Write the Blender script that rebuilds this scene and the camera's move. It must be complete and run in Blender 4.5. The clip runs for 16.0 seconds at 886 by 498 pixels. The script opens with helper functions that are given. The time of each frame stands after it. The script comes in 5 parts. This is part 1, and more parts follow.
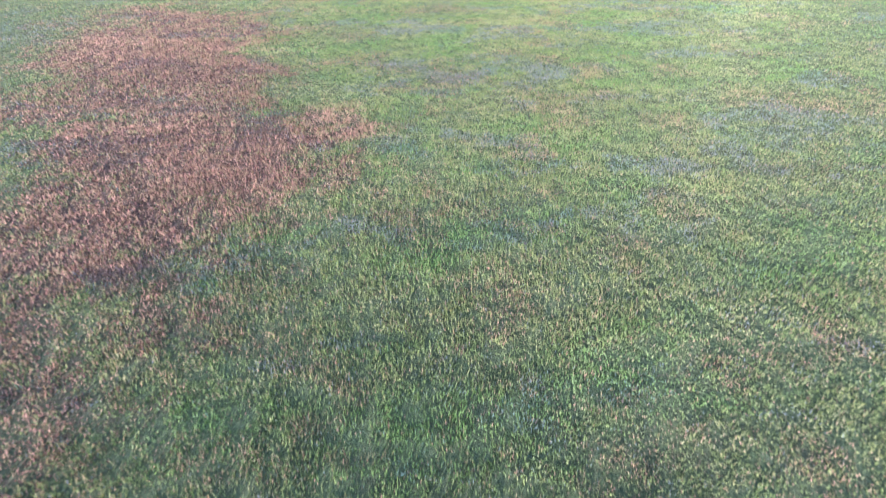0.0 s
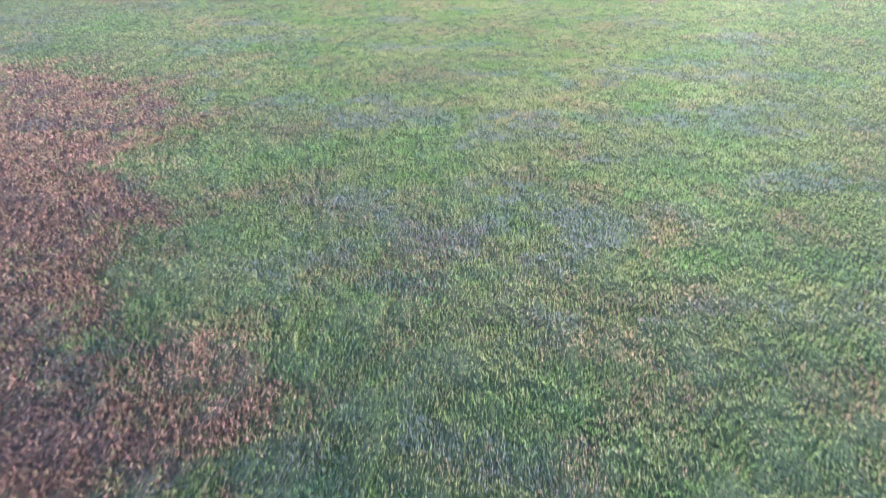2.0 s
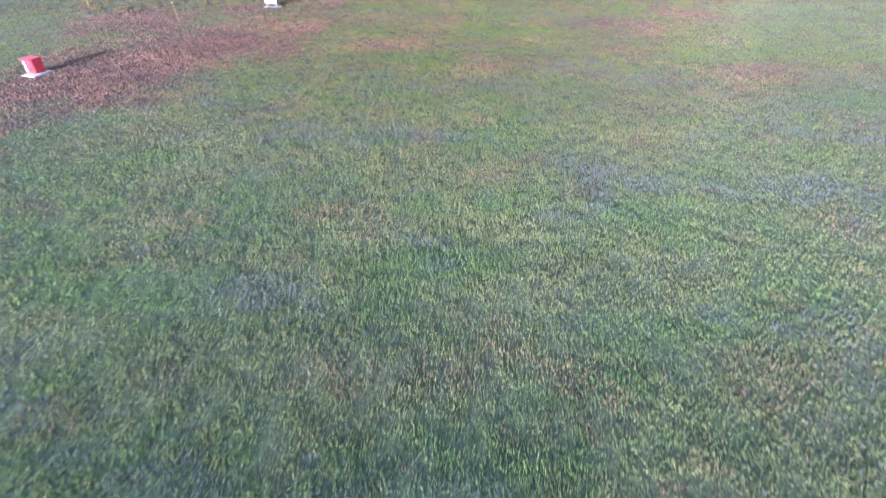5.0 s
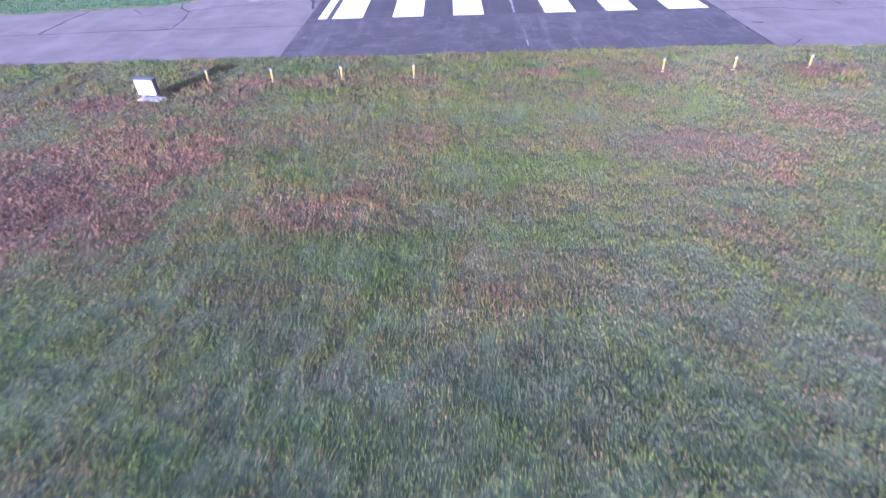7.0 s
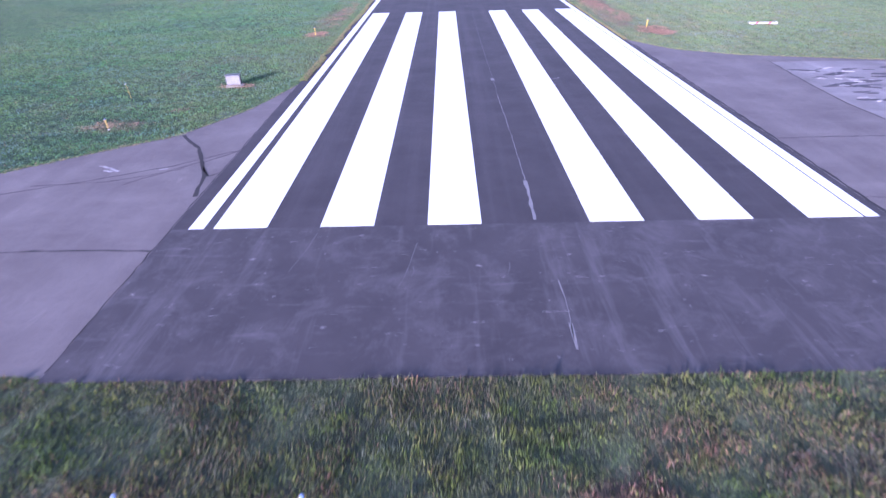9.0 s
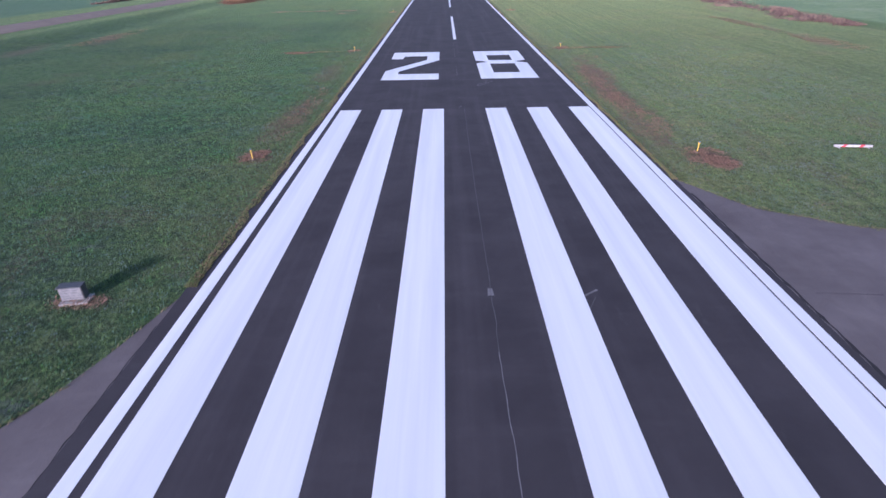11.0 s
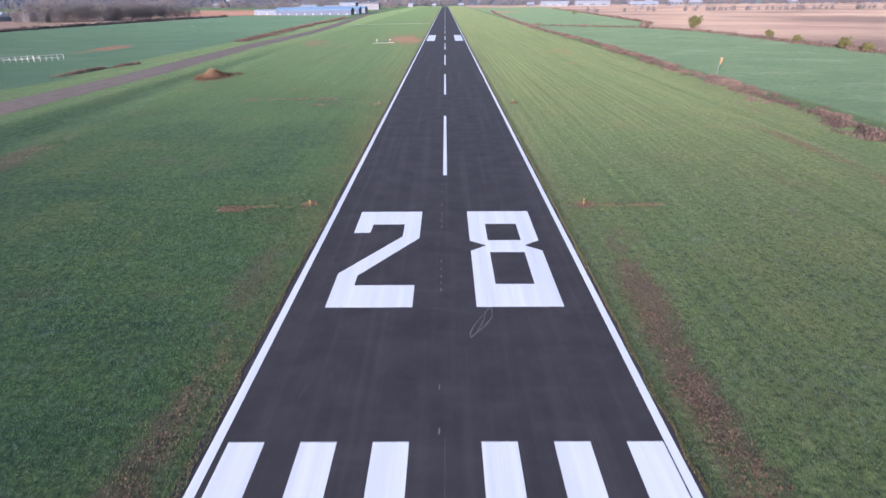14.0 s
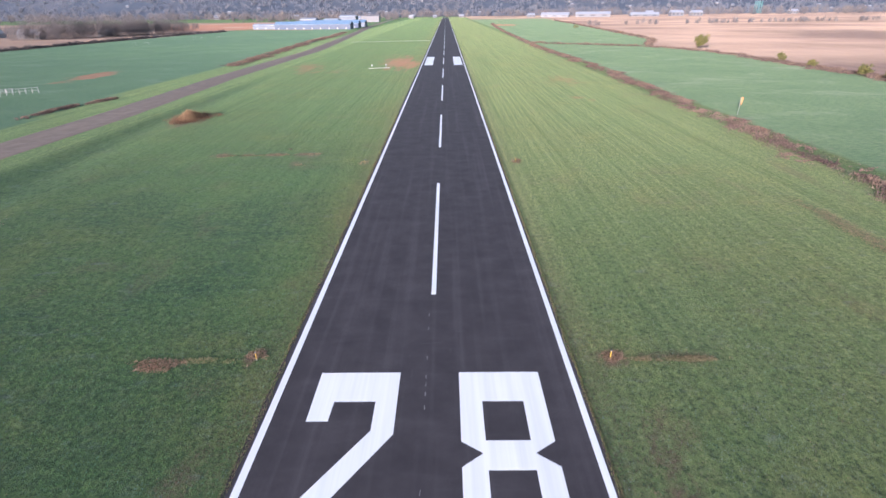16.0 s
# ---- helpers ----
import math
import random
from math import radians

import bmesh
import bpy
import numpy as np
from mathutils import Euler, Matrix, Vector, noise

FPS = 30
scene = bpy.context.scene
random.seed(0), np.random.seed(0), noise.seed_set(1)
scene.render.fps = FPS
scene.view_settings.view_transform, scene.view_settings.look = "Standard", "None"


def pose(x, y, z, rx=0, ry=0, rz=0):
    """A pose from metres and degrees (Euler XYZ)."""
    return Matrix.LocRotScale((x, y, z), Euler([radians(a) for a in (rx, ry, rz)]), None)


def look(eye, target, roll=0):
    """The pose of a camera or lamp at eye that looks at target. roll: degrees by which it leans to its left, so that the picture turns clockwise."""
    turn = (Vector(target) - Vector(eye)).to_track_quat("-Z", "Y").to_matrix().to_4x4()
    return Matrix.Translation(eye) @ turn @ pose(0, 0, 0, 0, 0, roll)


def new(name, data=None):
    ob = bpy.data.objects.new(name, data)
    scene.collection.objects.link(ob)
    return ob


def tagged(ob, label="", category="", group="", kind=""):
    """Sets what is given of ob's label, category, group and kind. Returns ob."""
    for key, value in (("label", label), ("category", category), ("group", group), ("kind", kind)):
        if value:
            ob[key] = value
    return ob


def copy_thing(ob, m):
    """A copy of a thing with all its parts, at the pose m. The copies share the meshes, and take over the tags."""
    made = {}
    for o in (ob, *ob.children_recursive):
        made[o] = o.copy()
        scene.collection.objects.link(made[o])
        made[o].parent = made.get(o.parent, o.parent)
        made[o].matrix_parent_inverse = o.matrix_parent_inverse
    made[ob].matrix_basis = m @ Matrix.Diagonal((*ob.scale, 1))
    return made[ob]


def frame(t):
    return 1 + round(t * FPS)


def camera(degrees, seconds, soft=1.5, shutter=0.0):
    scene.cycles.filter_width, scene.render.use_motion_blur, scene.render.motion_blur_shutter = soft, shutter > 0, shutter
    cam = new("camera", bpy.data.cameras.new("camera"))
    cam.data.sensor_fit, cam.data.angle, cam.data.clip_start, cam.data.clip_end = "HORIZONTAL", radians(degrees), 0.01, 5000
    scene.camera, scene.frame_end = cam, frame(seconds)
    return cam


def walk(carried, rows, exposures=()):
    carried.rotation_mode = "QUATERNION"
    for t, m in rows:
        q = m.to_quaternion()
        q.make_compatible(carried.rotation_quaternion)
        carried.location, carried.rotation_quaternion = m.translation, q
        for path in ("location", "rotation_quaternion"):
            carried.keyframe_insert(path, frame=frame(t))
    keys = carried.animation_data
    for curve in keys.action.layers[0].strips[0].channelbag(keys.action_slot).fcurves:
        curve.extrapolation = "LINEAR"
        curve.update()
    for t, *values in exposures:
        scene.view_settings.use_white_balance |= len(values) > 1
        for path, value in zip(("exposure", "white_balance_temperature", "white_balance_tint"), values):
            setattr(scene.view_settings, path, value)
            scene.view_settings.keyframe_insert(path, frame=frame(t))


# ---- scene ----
cam = camera(80.5, 16.0, 1.5, 0.25)

# seconds, x, y, z, yaw, pitch, roll
PATH = [
    (0, -5.403, -79.182, 7.435, 2.48, -37.59, -2.07),
    (0.5, -5.319, -76.887, 7.460, 2.55, -37.70, -2.17),
    (1, -5.224, -74.272, 7.492, 2.59, -37.81, -2.24),
    (1.5, -5.117, -71.383, 7.530, 2.60, -37.91, -2.27),
    (2, -4.996, -68.263, 7.573, 2.60, -37.98, -2.27),
    (2.5, -4.857, -64.955, 7.623, 2.59, -38.03, -2.22),
    (3, -4.701, -61.505, 7.677, 2.57, -38.05, -2.15),
    (3.5, -4.524, -57.955, 7.737, 2.55, -38.01, -2.04),
    (4, -4.324, -54.350, 7.802, 2.53, -37.93, -1.89),
    (4.5, -4.100, -50.733, 7.871, 2.53, -37.78, -1.71),
    (5, -3.850, -47.150, 7.945, 2.54, -37.57, -1.49),
    (5.2, -3.743, -45.735, 7.975, 2.56, -37.46, -1.39),
    (7.3, -3.695, -29.432, 8.097, 1.49, -38.28, -2.13),
    (7.5, -3.592, -27.699, 8.105, 1.42, -37.94, -2.06),
    (8, -3.331, -23.381, 8.158, 1.25, -36.28, -1.89),
    (8.5, -3.065, -19.084, 8.261, 1.08, -34.20, -1.71),
    (9, -2.796, -14.808, 8.414, 0.90, -32.30, -1.54),
    (9.2, -2.687, -13.104, 8.489, 0.83, -31.64, -1.47),
    (11.3, -1.440, 3.660, 11.900, 0.53, -28.76, -1.02),
    (11.5, -1.326, 5.364, 12.404, 0.50, -28.49, -0.95),
    (12, -1.050, 9.640, 13.770, 0.41, -27.93, -0.78),
    (12.5, -0.771, 13.941, 15.141, 0.36, -27.25, -0.64),
    (13, -0.500, 18.230, 16.510, 0.32, -26.56, -0.52),
    (13.5, -0.217, 22.537, 17.890, 0.32, -25.97, -0.46),
    (14, 0.095, 26.832, 19.297, 0.39, -25.38, -0.45),
    (14.5, 0.398, 31.084, 20.761, 0.39, -25.04, -0.47),
    (15, 0.715, 35.279, 22.286, 0.46, -24.83, -0.51),
    (15.5, 1.049, 39.400, 23.875, 0.51, -24.69, -0.58),
    (16, 1.403, 43.432, 25.532, 0.55, -24.53, -0.66),
]
EXPOSURES = [(0, 2.0, 5250, 28), (2.5, 2.0, 5100, 28), (5.2, 2.02, 5000, 39), (7.3, 2.10, 4900, 48), (8.0, 2.06, 4900, 48), (9.2, 1.52, 4900, 50), (11.3, 0.6, 5150, 34), (12.5, 0.64, 5250, 30), (16, 0.98, 5600, 26)]


def heading(eye, yaw, pitch):
    c = math.cos(radians(pitch))
    return Vector(eye) + Vector((-math.sin(radians(yaw)) * c, math.cos(radians(yaw)) * c, math.sin(radians(pitch))))


walk(cam, [(t, look((x, y, z), heading((x, y, z), yaw, pitch), roll)) for t, x, y, z, yaw, pitch, roll in PATH], EXPOSURES)

# ---- light: a low morning sun behind the approach, clear sky ----
SUN_ELEV, SUN_TURN = 11.4, 26.5   # degrees over the horizon; the shadows' turn from the runway's heading to the right
world = bpy.data.worlds.new("sky")
world.use_nodes = True
scene.world = world
wn = world.node_tree
sky = wn.nodes.new("ShaderNodeTexSky")
sky.sky_type = "NISHITA"
sky.sun_disc = False
sky.sun_elevation = radians(SUN_ELEV)
sky.sun_rotation = radians(180 + SUN_TURN)
sky.air_density, sky.dust_density = 1.2, 1.5
wn.links.new(sky.outputs["Color"], wn.nodes["Background"].inputs["Color"])
wn.nodes["Background"].inputs["Strength"].default_value = 0.15
sun = new("sun", bpy.data.lights.new("sun", "SUN"))
sun.data.energy, sun.data.angle, sun.data.color = 5.0, radians(0.6), (1.0, 0.90, 0.78)
sun.matrix_world = look((0, 0, 100), Vector((0, 0, 100)) + Vector((math.sin(radians(SUN_TURN)) * math.cos(radians(SUN_ELEV)), math.cos(radians(SUN_TURN)) * math.cos(radians(SUN_ELEV)), -math.sin(radians(SUN_ELEV)))))

rng = np.random.default_rng(7)


# ---- noise on arrays ----
def lattice(ix, iy, seed):
    h = (ix.astype(np.int64) * 374761393 + iy.astype(np.int64) * 668265263 + seed * 974711) & 0x7FFFFFFF
    h = ((h ^ (h >> 13)) * 1274126177) & 0x7FFFFFFF
    return ((h ^ (h >> 16)) & 0xFFFF) / 65535.0


def vnoise(x, y, size, seed=0):
    """Smooth noise from 0 to 1 with features of that size in metres."""
    u, v = np.asarray(x) / size, np.asarray(y) / size
    i, j = np.floor(u), np.floor(v)
    a, b = u - i, v - j
    a, b = a * a * (3 - 2 * a), b * b * (3 - 2 * b)
    n00, n10 = lattice(i, j, seed), lattice(i + 1, j, seed)
    n01, n11 = lattice(i, j + 1, seed), lattice(i + 1, j + 1, seed)
    return (n00 * (1 - a) + n10 * a) * (1 - b) + (n01 * (1 - a) + n11 * a) * b


def fnoise(x, y, size, seed=0, octaves=3):
    s = sum(vnoise(x, y, size / 2 ** k, seed + k) / 2 ** k for k in range(octaves))
    return s / (2 - 2.0 ** (1 - octaves))


def smooth(a, b, v):
    t = np.clip((v - a) / (b - a), 0, 1)
    return t * t * (3 - 2 * t)


# ---- materials ----
class Mat:
    """A node material under construction."""

    def __init__(self, name, rough=0.8, metal=0.0):
        self.m = bpy.data.materials.new(name)
        self.m.use_nodes = True
        self.t = self.m.node_tree
        self.b = self.t.nodes["Principled BSDF"]
        self.b.inputs["Roughness"].default_value = rough
        self.b.inputs["Metallic"].default_value = metal

    def node(self, kind, **sets):
        n = self.t.nodes.new(kind)
        for k, v in sets.items():
            if k in n.inputs:
                self.put(v, n.inputs[k])
        return n

    def put(self, v, socket):
        if isinstance(v, bpy.types.NodeSocket):
            self.t.links.new(v, socket)
        elif isinstance(v, (tuple, list)) and len(v) == 3 and socket.type == "RGBA":
            socket.default_value = (*v, 1)
        else:
            socket.default_value = v

    def pos(self, sx=1.0, sy=1.0, sz=1.0):
        g = self.t.nodes.new("ShaderNodeNewGeometry")
        n = self.t.nodes.new("ShaderNodeMapping")
        n.inputs["Scale"].default_value = (sx, sy, sz)
        self.t.links.new(g.outputs["Position"], n.inputs["Vector"])
        return n.outputs["Vector"]

    def noise(self, scale, detail=3.0, vector=None, rough=0.55, dist=0.0):
        n = self.t.nodes.new("ShaderNodeTexNoise")
        n.inputs["Scale"].default_value, n.inputs["Detail"].default_value = scale, detail
        n.inputs["Roughness"].default_value, n.inputs["Distortion"].default_value = rough, dist
        self.t.links.new(vector if vector else self.pos(), n.inputs["Vector"])
        return n.outputs["Fac"]

    def ramp(self, fac, stops):
        n = self.t.nodes.new("ShaderNodeValToRGB")
        el = n.color_ramp.elements
        while len(el) < len(stops):
            el.new(0.5)
        for e, (p, c) in zip(el, stops):
            e.position = p
            e.color = (*c, 1) if isinstance(c, (tuple, list)) else (c, c, c, 1)
        self.t.links.new(fac, n.inputs["Fac"])
        return n.outputs["Color"]

    def mix(self, fac, a, b, mode="MIX"):
        n = self.t.nodes.new("ShaderNodeMix")
        n.data_type, n.blend_type = "RGBA", mode
        self.put(fac, n.inputs[0])
        self.put(a, n.inputs[6])
        self.put(b, n.inputs[7])
        return n.outputs[2]

    def math(self, op, a, b=0.0):
        n = self.t.nodes.new("ShaderNodeMath")
        n.operation = op
        self.put(a, n.inputs[0])
        self.put(b, n.inputs[1])
        return n.outputs[0]

    def attr(self, name):
        n = self.t.nodes.new("ShaderNodeAttribute")
        n.attribute_name = name
        return n.outputs["Fac"]

    def rand(self):
        return self.t.nodes.new("ShaderNodeObjectInfo").outputs["Random"]

    def color(self, c):
        self.put(c, self.b.inputs["Base Color"])
        return self

    def roughness(self, v):
        self.put(v, self.b.inputs["Roughness"])
        return self

    def bump(self, height, strength=0.4, dist=0.02):
        n = self.t.nodes.new("ShaderNodeBump")
        n.inputs["Strength"].default_value, n.inputs["Distance"].default_value = strength, dist
        self.t.links.new(height, n.inputs["Height"])
        self.t.links.new(n.outputs["Normal"], self.b.inputs["Normal"])
        return self


def plain(name, c, rough=0.6, metal=0.0, vary=0.12, size=6.0):
    """Painted or moulded stuff: a base colour with faint dirt at two scales."""
    k = Mat(name, rough, metal)
    dark = tuple(v * (1 - 2 * vary) for v in c)
    lite = tuple(min(1, v * (1 + vary)) for v in c)
    a = k.ramp(k.noise(size, 4), [(0.3, dark), (0.7, lite)])
    a = k.mix(k.ramp(k.noise(size * 7, 2), [(0.55, 0.0), (0.8, 0.35)]), a, tuple(v * 0.6 for v in c))
    k.color(a)
    return k.m


def ground_material():
    k = Mat("grass_ground", 0.85)
    fine = k.noise(9.0, 5, rough=0.8)
    mid = k.noise(0.9, 4, rough=0.6)
    wide = k.noise(0.11, 4, rough=0.6)
    tuft = k.noise(3.2, 5, rough=0.75)
    green = k.ramp(tuft, [(0.39, (0.063, 0.103, 0.031)), (0.5, (0.132, 0.201, 0.056)), (0.60, (0.238, 0.294, 0.095))])
    green = k.mix(k.ramp(fine, [(0.40, 0.95), (0.54, 0.0)]), green, (0.024, 0.042, 0.018))
    olive = k.ramp(tuft, [(0.38, (0.100, 0.108, 0.034)), (0.61, (0.264, 0.280, 0.138))])
    c = k.mix(k.ramp(mid, [(0.45, 0.0), (0.66, 0.7)]), green, olive)
    c = k.mix(k.ramp(wide, [(0.48, 0.0), (0.7, 0.4)]), c, (0.282, 0.247, 0.078))
    c = k.mix(k.ramp(k.noise(0.035, 5, rough=0.6), [(0.40, 0.55), (0.6, 0.0)]), c, (0.105, 0.190, 0.066))
    # blue-green growth with shade painted in, in long clumps across the slope
    clump = k.ramp(k.noise(0.55, 6, vector=k.pos(0.35, 1.0, 1), rough=0.75), [(0.36, 0.25), (0.6, 1.0)])
    shade_green = k.ramp(k.noise(2.2, 5, vector=k.pos(0.5, 1.0, 1), rough=0.8), [(0.38, (0.018, 0.040, 0.030)), (0.50, (0.052, 0.105, 0.052)), (0.62, (0.130, 0.185, 0.070))])
    c = k.mix(k.math("MULTIPLY", k.attr("lush_shade"), clump), c, shade_green)
    # bluish sheen of dew, painted into the base colour in patches
    dew_sheen = k.noise(0.5, 5, vector=k.pos(0.6, 1.4, 1), rough=0.65)
    c = k.mix(k.ramp(dew_sheen, [(0.58, 0.0), (0.76, 0.5)]), c, (0.190, 0.200, 0.225))
    # mowing lanes run along the runway
    lane = k.t.nodes.new("ShaderNodeTexWave")
    lane.bands_direction = "X"
    lane.inputs["Scale"].default_value, lane.inputs["Distortion"].default_value = 0.19, 1.6
    lane.inputs["Detail"].default_value, lane.inputs["Detail Scale"].default_value = 2.0, 0.4
    k.t.links.new(k.pos(1, 0.012, 1), lane.inputs["Vector"])
    streak = k.ramp(k.noise(0.5, 6, vector=k.pos(1, 0.014, 1), rough=0.85, dist=0.3), [(0.38, 0.0), (0.62, 1.0)])
    mown = k.math("MULTIPLY", k.math("ADD", k.math("MULTIPLY", k.ramp(lane.outputs["Fac"], [(0.3, 0.0), (0.8, 1.0)]), 0.12), k.math("ADD", k.math("MULTIPLY", streak, 0.42), 0.22)), k.attr("mown"))
    mown = k.math("MULTIPLY", mown, k.ramp(k.noise(1.4, 5, rough=0.8), [(0.30, 0.45), (0.65, 1.1)]))
    # besides the lanes, this mask brightens the grass farther off
    c = k.mix(k.math("MULTIPLY", mown, 0.85), c, (0.380, 0.420, 0.160))
    dots = k.ramp(k.noise(2.6, 4, rough=0.95), [(0.41, 0.8), (0.48, 0.0)])
    c = k.mix(dots, c, (0.040, 0.075, 0.030))
    speck = k.ramp(k.noise(1.7, 7, vector=k.pos(1, 0.7, 1), rough=0.92), [(0.38, (0.50, 0.54, 0.60)), (0.5, (0.98, 0.98, 0.98)), (0.62, (1.38, 1.34, 1.22))])
    c = k.mix(1.0, c, speck, "MULTIPLY")
    # thatch and bare earth between the blades of the unmown approach
    thatch = k.ramp(k.noise(16.0, 5, vector=k.pos(1.0, 0.6, 1), rough=0.8), [(0.34, (0.095, 0.120, 0.070)), (0.5, (0.165, 0.205, 0.100)), (0.66, (0.250, 0.285, 0.140))])
    thatch = k.mix(k.ramp(k.noise(0.7, 5, rough=0.7), [(0.47, 0.0), (0.64, 0.45)]), thatch, (0.120, 0.085, 0.058))
    thatch = k.mix(k.ramp(k.noise(1.2, 5, rough=0.7), [(0.5, 0.0), (0.66, 0.6)]), thatch, (0.070, 0.105, 0.036))
    c = k.mix(k.attr("thatch"), c, thatch)
    c = k.mix(k.math("MULTIPLY", k.attr("bare"), k.ramp(k.noise(2.2, 5, rough=0.7), [(0.35, 0.7), (0.62, 0.1)])), c, (0.075, 0.072, 0.052))
    # crop fields
    crop = k.ramp(k.noise(0.04, 6, rough=0.7), [(0.3, (0.125, 0.195, 0.092)), (0.7, (0.215, 0.285, 0.132))])
    crop = k.mix(k.ramp(k.noise(0.25, 6, vector=k.pos(0.5, 1, 1), rough=0.75), [(0.5, 0.0), (0.72, 0.6)]), crop, (0.235, 0.275, 0.140))
    crop = k.mix(k.ramp(k.noise(0.8, 3), [(0.3, 0.35), (0.5, 0.0)]), crop, (0.074, 0.134, 0.064))
    sprout = k.noise(1.1, 6, vector=k.pos(0.6, 1.2, 1), rough=0.85)
    crop = k.mix(k.ramp(sprout, [(0.40, 0.75), (0.52, 0.0)]), crop, (0.060, 0.125, 0.062))
    crop = k.mix(k.ramp(sprout, [(0.54, 0.0), (0.66, 0.6)]), crop, (0.245, 0.310, 0.140))
    crop = k.mix(k.ramp(k.noise(0.05, 7, vector=k.pos(0.6, 1.0, 1), rough=0.75, dist=0.4), [(0.53, 0.0), (0.68, 0.6)]), crop, (0.300, 0.335, 0.215))
    crop = k.mix(k.math("MULTIPLY", k.attr("lush_shade"), 0.6), crop, (0.070, 0.125, 0.085))
    c = k.mix(k.attr("crop"), c, crop)
    furrow = k.t.nodes.new("ShaderNodeTexWave")
    furrow.inputs["Scale"].default_value, furrow.inputs["Distortion"].default_value = 0.03, 4.0
    k.t.links.new(k.pos(1, 0.25, 1), furrow.inputs["Vector"])
    tan = k.ramp(k.noise(0.006, 6, rough=0.6), [(0.38, (0.195, 0.128, 0.098)), (0.5, (0.340, 0.230, 0.160)), (0.62, (0.480, 0.325, 0.225))])
    tan = k.mix(k.math("MULTIPLY", furrow.outputs["Fac"], 0.2), tan, (0.360, 0.250, 0.170))
    tan = k.mix(k.ramp(k.noise(0.3, 4, rough=0.7), [(0.5, 0.0), (0.75, 0.35)]), tan, (0.300, 0.200, 0.140))
    c = k.mix(k.attr("tilled"), c, tan)
    # dead growth and bare soil, broken up by the growth itself
    torn = k.math("MULTIPLY", k.math("SUBTRACT", k.noise(4.0, 6, rough=0.8), 0.5), 1.7)
    dead = k.ramp(k.noise(7.0, 5, rough=0.75), [(0.25, (0.085, 0.052, 0.040)), (0.5, (0.215, 0.125, 0.088)), (0.75, (0.35, 0.225, 0.16))])
    mask = k.math("MULTIPLY", k.ramp(k.math("ADD", k.attr("dead"), torn), [(0.16, 0.0), (0.95, 0.92)]), k.ramp(k.attr("dead"), [(0.02, 0.0), (0.25, 1.0)]))
    c = k.mix(mask, c, dead)
    soil = k.ramp(k.noise(0.4, 4), [(0.3, (0.30, 0.13, 0.075)), (0.7, (0.46, 0.22, 0.13))])
    torn2 = k.math("MULTIPLY", k.math("SUBTRACT", k.noise(0.25, 6, rough=0.7), 0.5), 1.3)
    mask = k.math("MULTIPLY", k.ramp(k.math("ADD", k.attr("soil"), torn2), [(0.3, 0.0), (0.7, 0.9)]), k.ramp(k.attr("soil"), [(0.02, 0.0), (0.25, 1.0)]))
    c = k.mix(mask, c, soil)
    # slightly cooler, greener tint west of the runway
    c = k.mix(k.attr("cool"), c, k.mix(1.0, c, (0.91, 1.03, 1.04), "MULTIPLY"))
    k.color(k.mix(1.0, c, (0.71, 0.75, 0.79), "MULTIPLY"))
    k.b.inputs["Specular IOR Level"].default_value = 0.2
    k.b.inputs["Diffuse Roughness"].default_value = 0.85
    k.bump(k.math("ADD", k.math("MULTIPLY", fine, 0.6), k.math("ADD", k.math("MULTIPLY", tuft, 0.9), k.math("MULTIPLY", mid, 0.7))), 0.9, 0.22)
    return k.m


def blade_material():
    """Grass blades: rnd varies each blade, dead turns it to straw; a fuller green tint also carries painted shade."""
    k = Mat("grass_blades", 0.8)
    r = k.attr("rnd")
    # the lowest stops paint the blue-grey sheen of dew on some blades
    live = k.ramp(r, [(0.0, (0.205, 0.225, 0.240)), (0.12, (0.150, 0.176, 0.150)), (0.2, (0.125, 0.165, 0.066)), (0.36, (0.162, 0.210, 0.074)), (0.56, (0.212, 0.260, 0.092)), (0.80, (0.255, 0.292, 0.120)), (1.0, (0.315, 0.325, 0.170))])
    live = k.mix(k.ramp(k.noise(0.32, 5, vector=k.pos(0.7, 1.2, 1), rough=0.7), [(0.46, 0.0), (0.62, 0.75)]), live, k.mix(1.0, live, (0.62, 0.98, 0.70), "MULTIPLY"))
    live = k.mix(k.attr("dry"), live, k.mix(1.0, live, (0.90, 0.80, 0.58), "MULTIPLY"))
    live = k.mix(k.attr("lush_shade"), live, k.mix(1.0, live, (0.52, 1.0, 0.86), "MULTIPLY"))
    dead = k.ramp(r, [(0.0, (0.105, 0.064, 0.062)), (0.35, (0.205, 0.112, 0.090)), (0.65, (0.350, 0.180, 0.148)), (1.0, (0.47, 0.275, 0.215))])
    c = k.mix(k.attr("dead"), live, dead)
    k.color(c)
    k.b.inputs["Specular IOR Level"].default_value = 0.12
    # thin leaves let part of the light through
    leaf = k.node("ShaderNodeBsdfTranslucent", Color=c)
    both = k.node("ShaderNodeMixShader", Fac=0.36)
    k.t.links.new(k.b.outputs[0], both.inputs[1])
    k.t.links.new(leaf.outputs[0], both.inputs[2])
    k.t.links.new(both.outputs[0], k.t.nodes["Material Output"].inputs["Surface"])
    return k.m


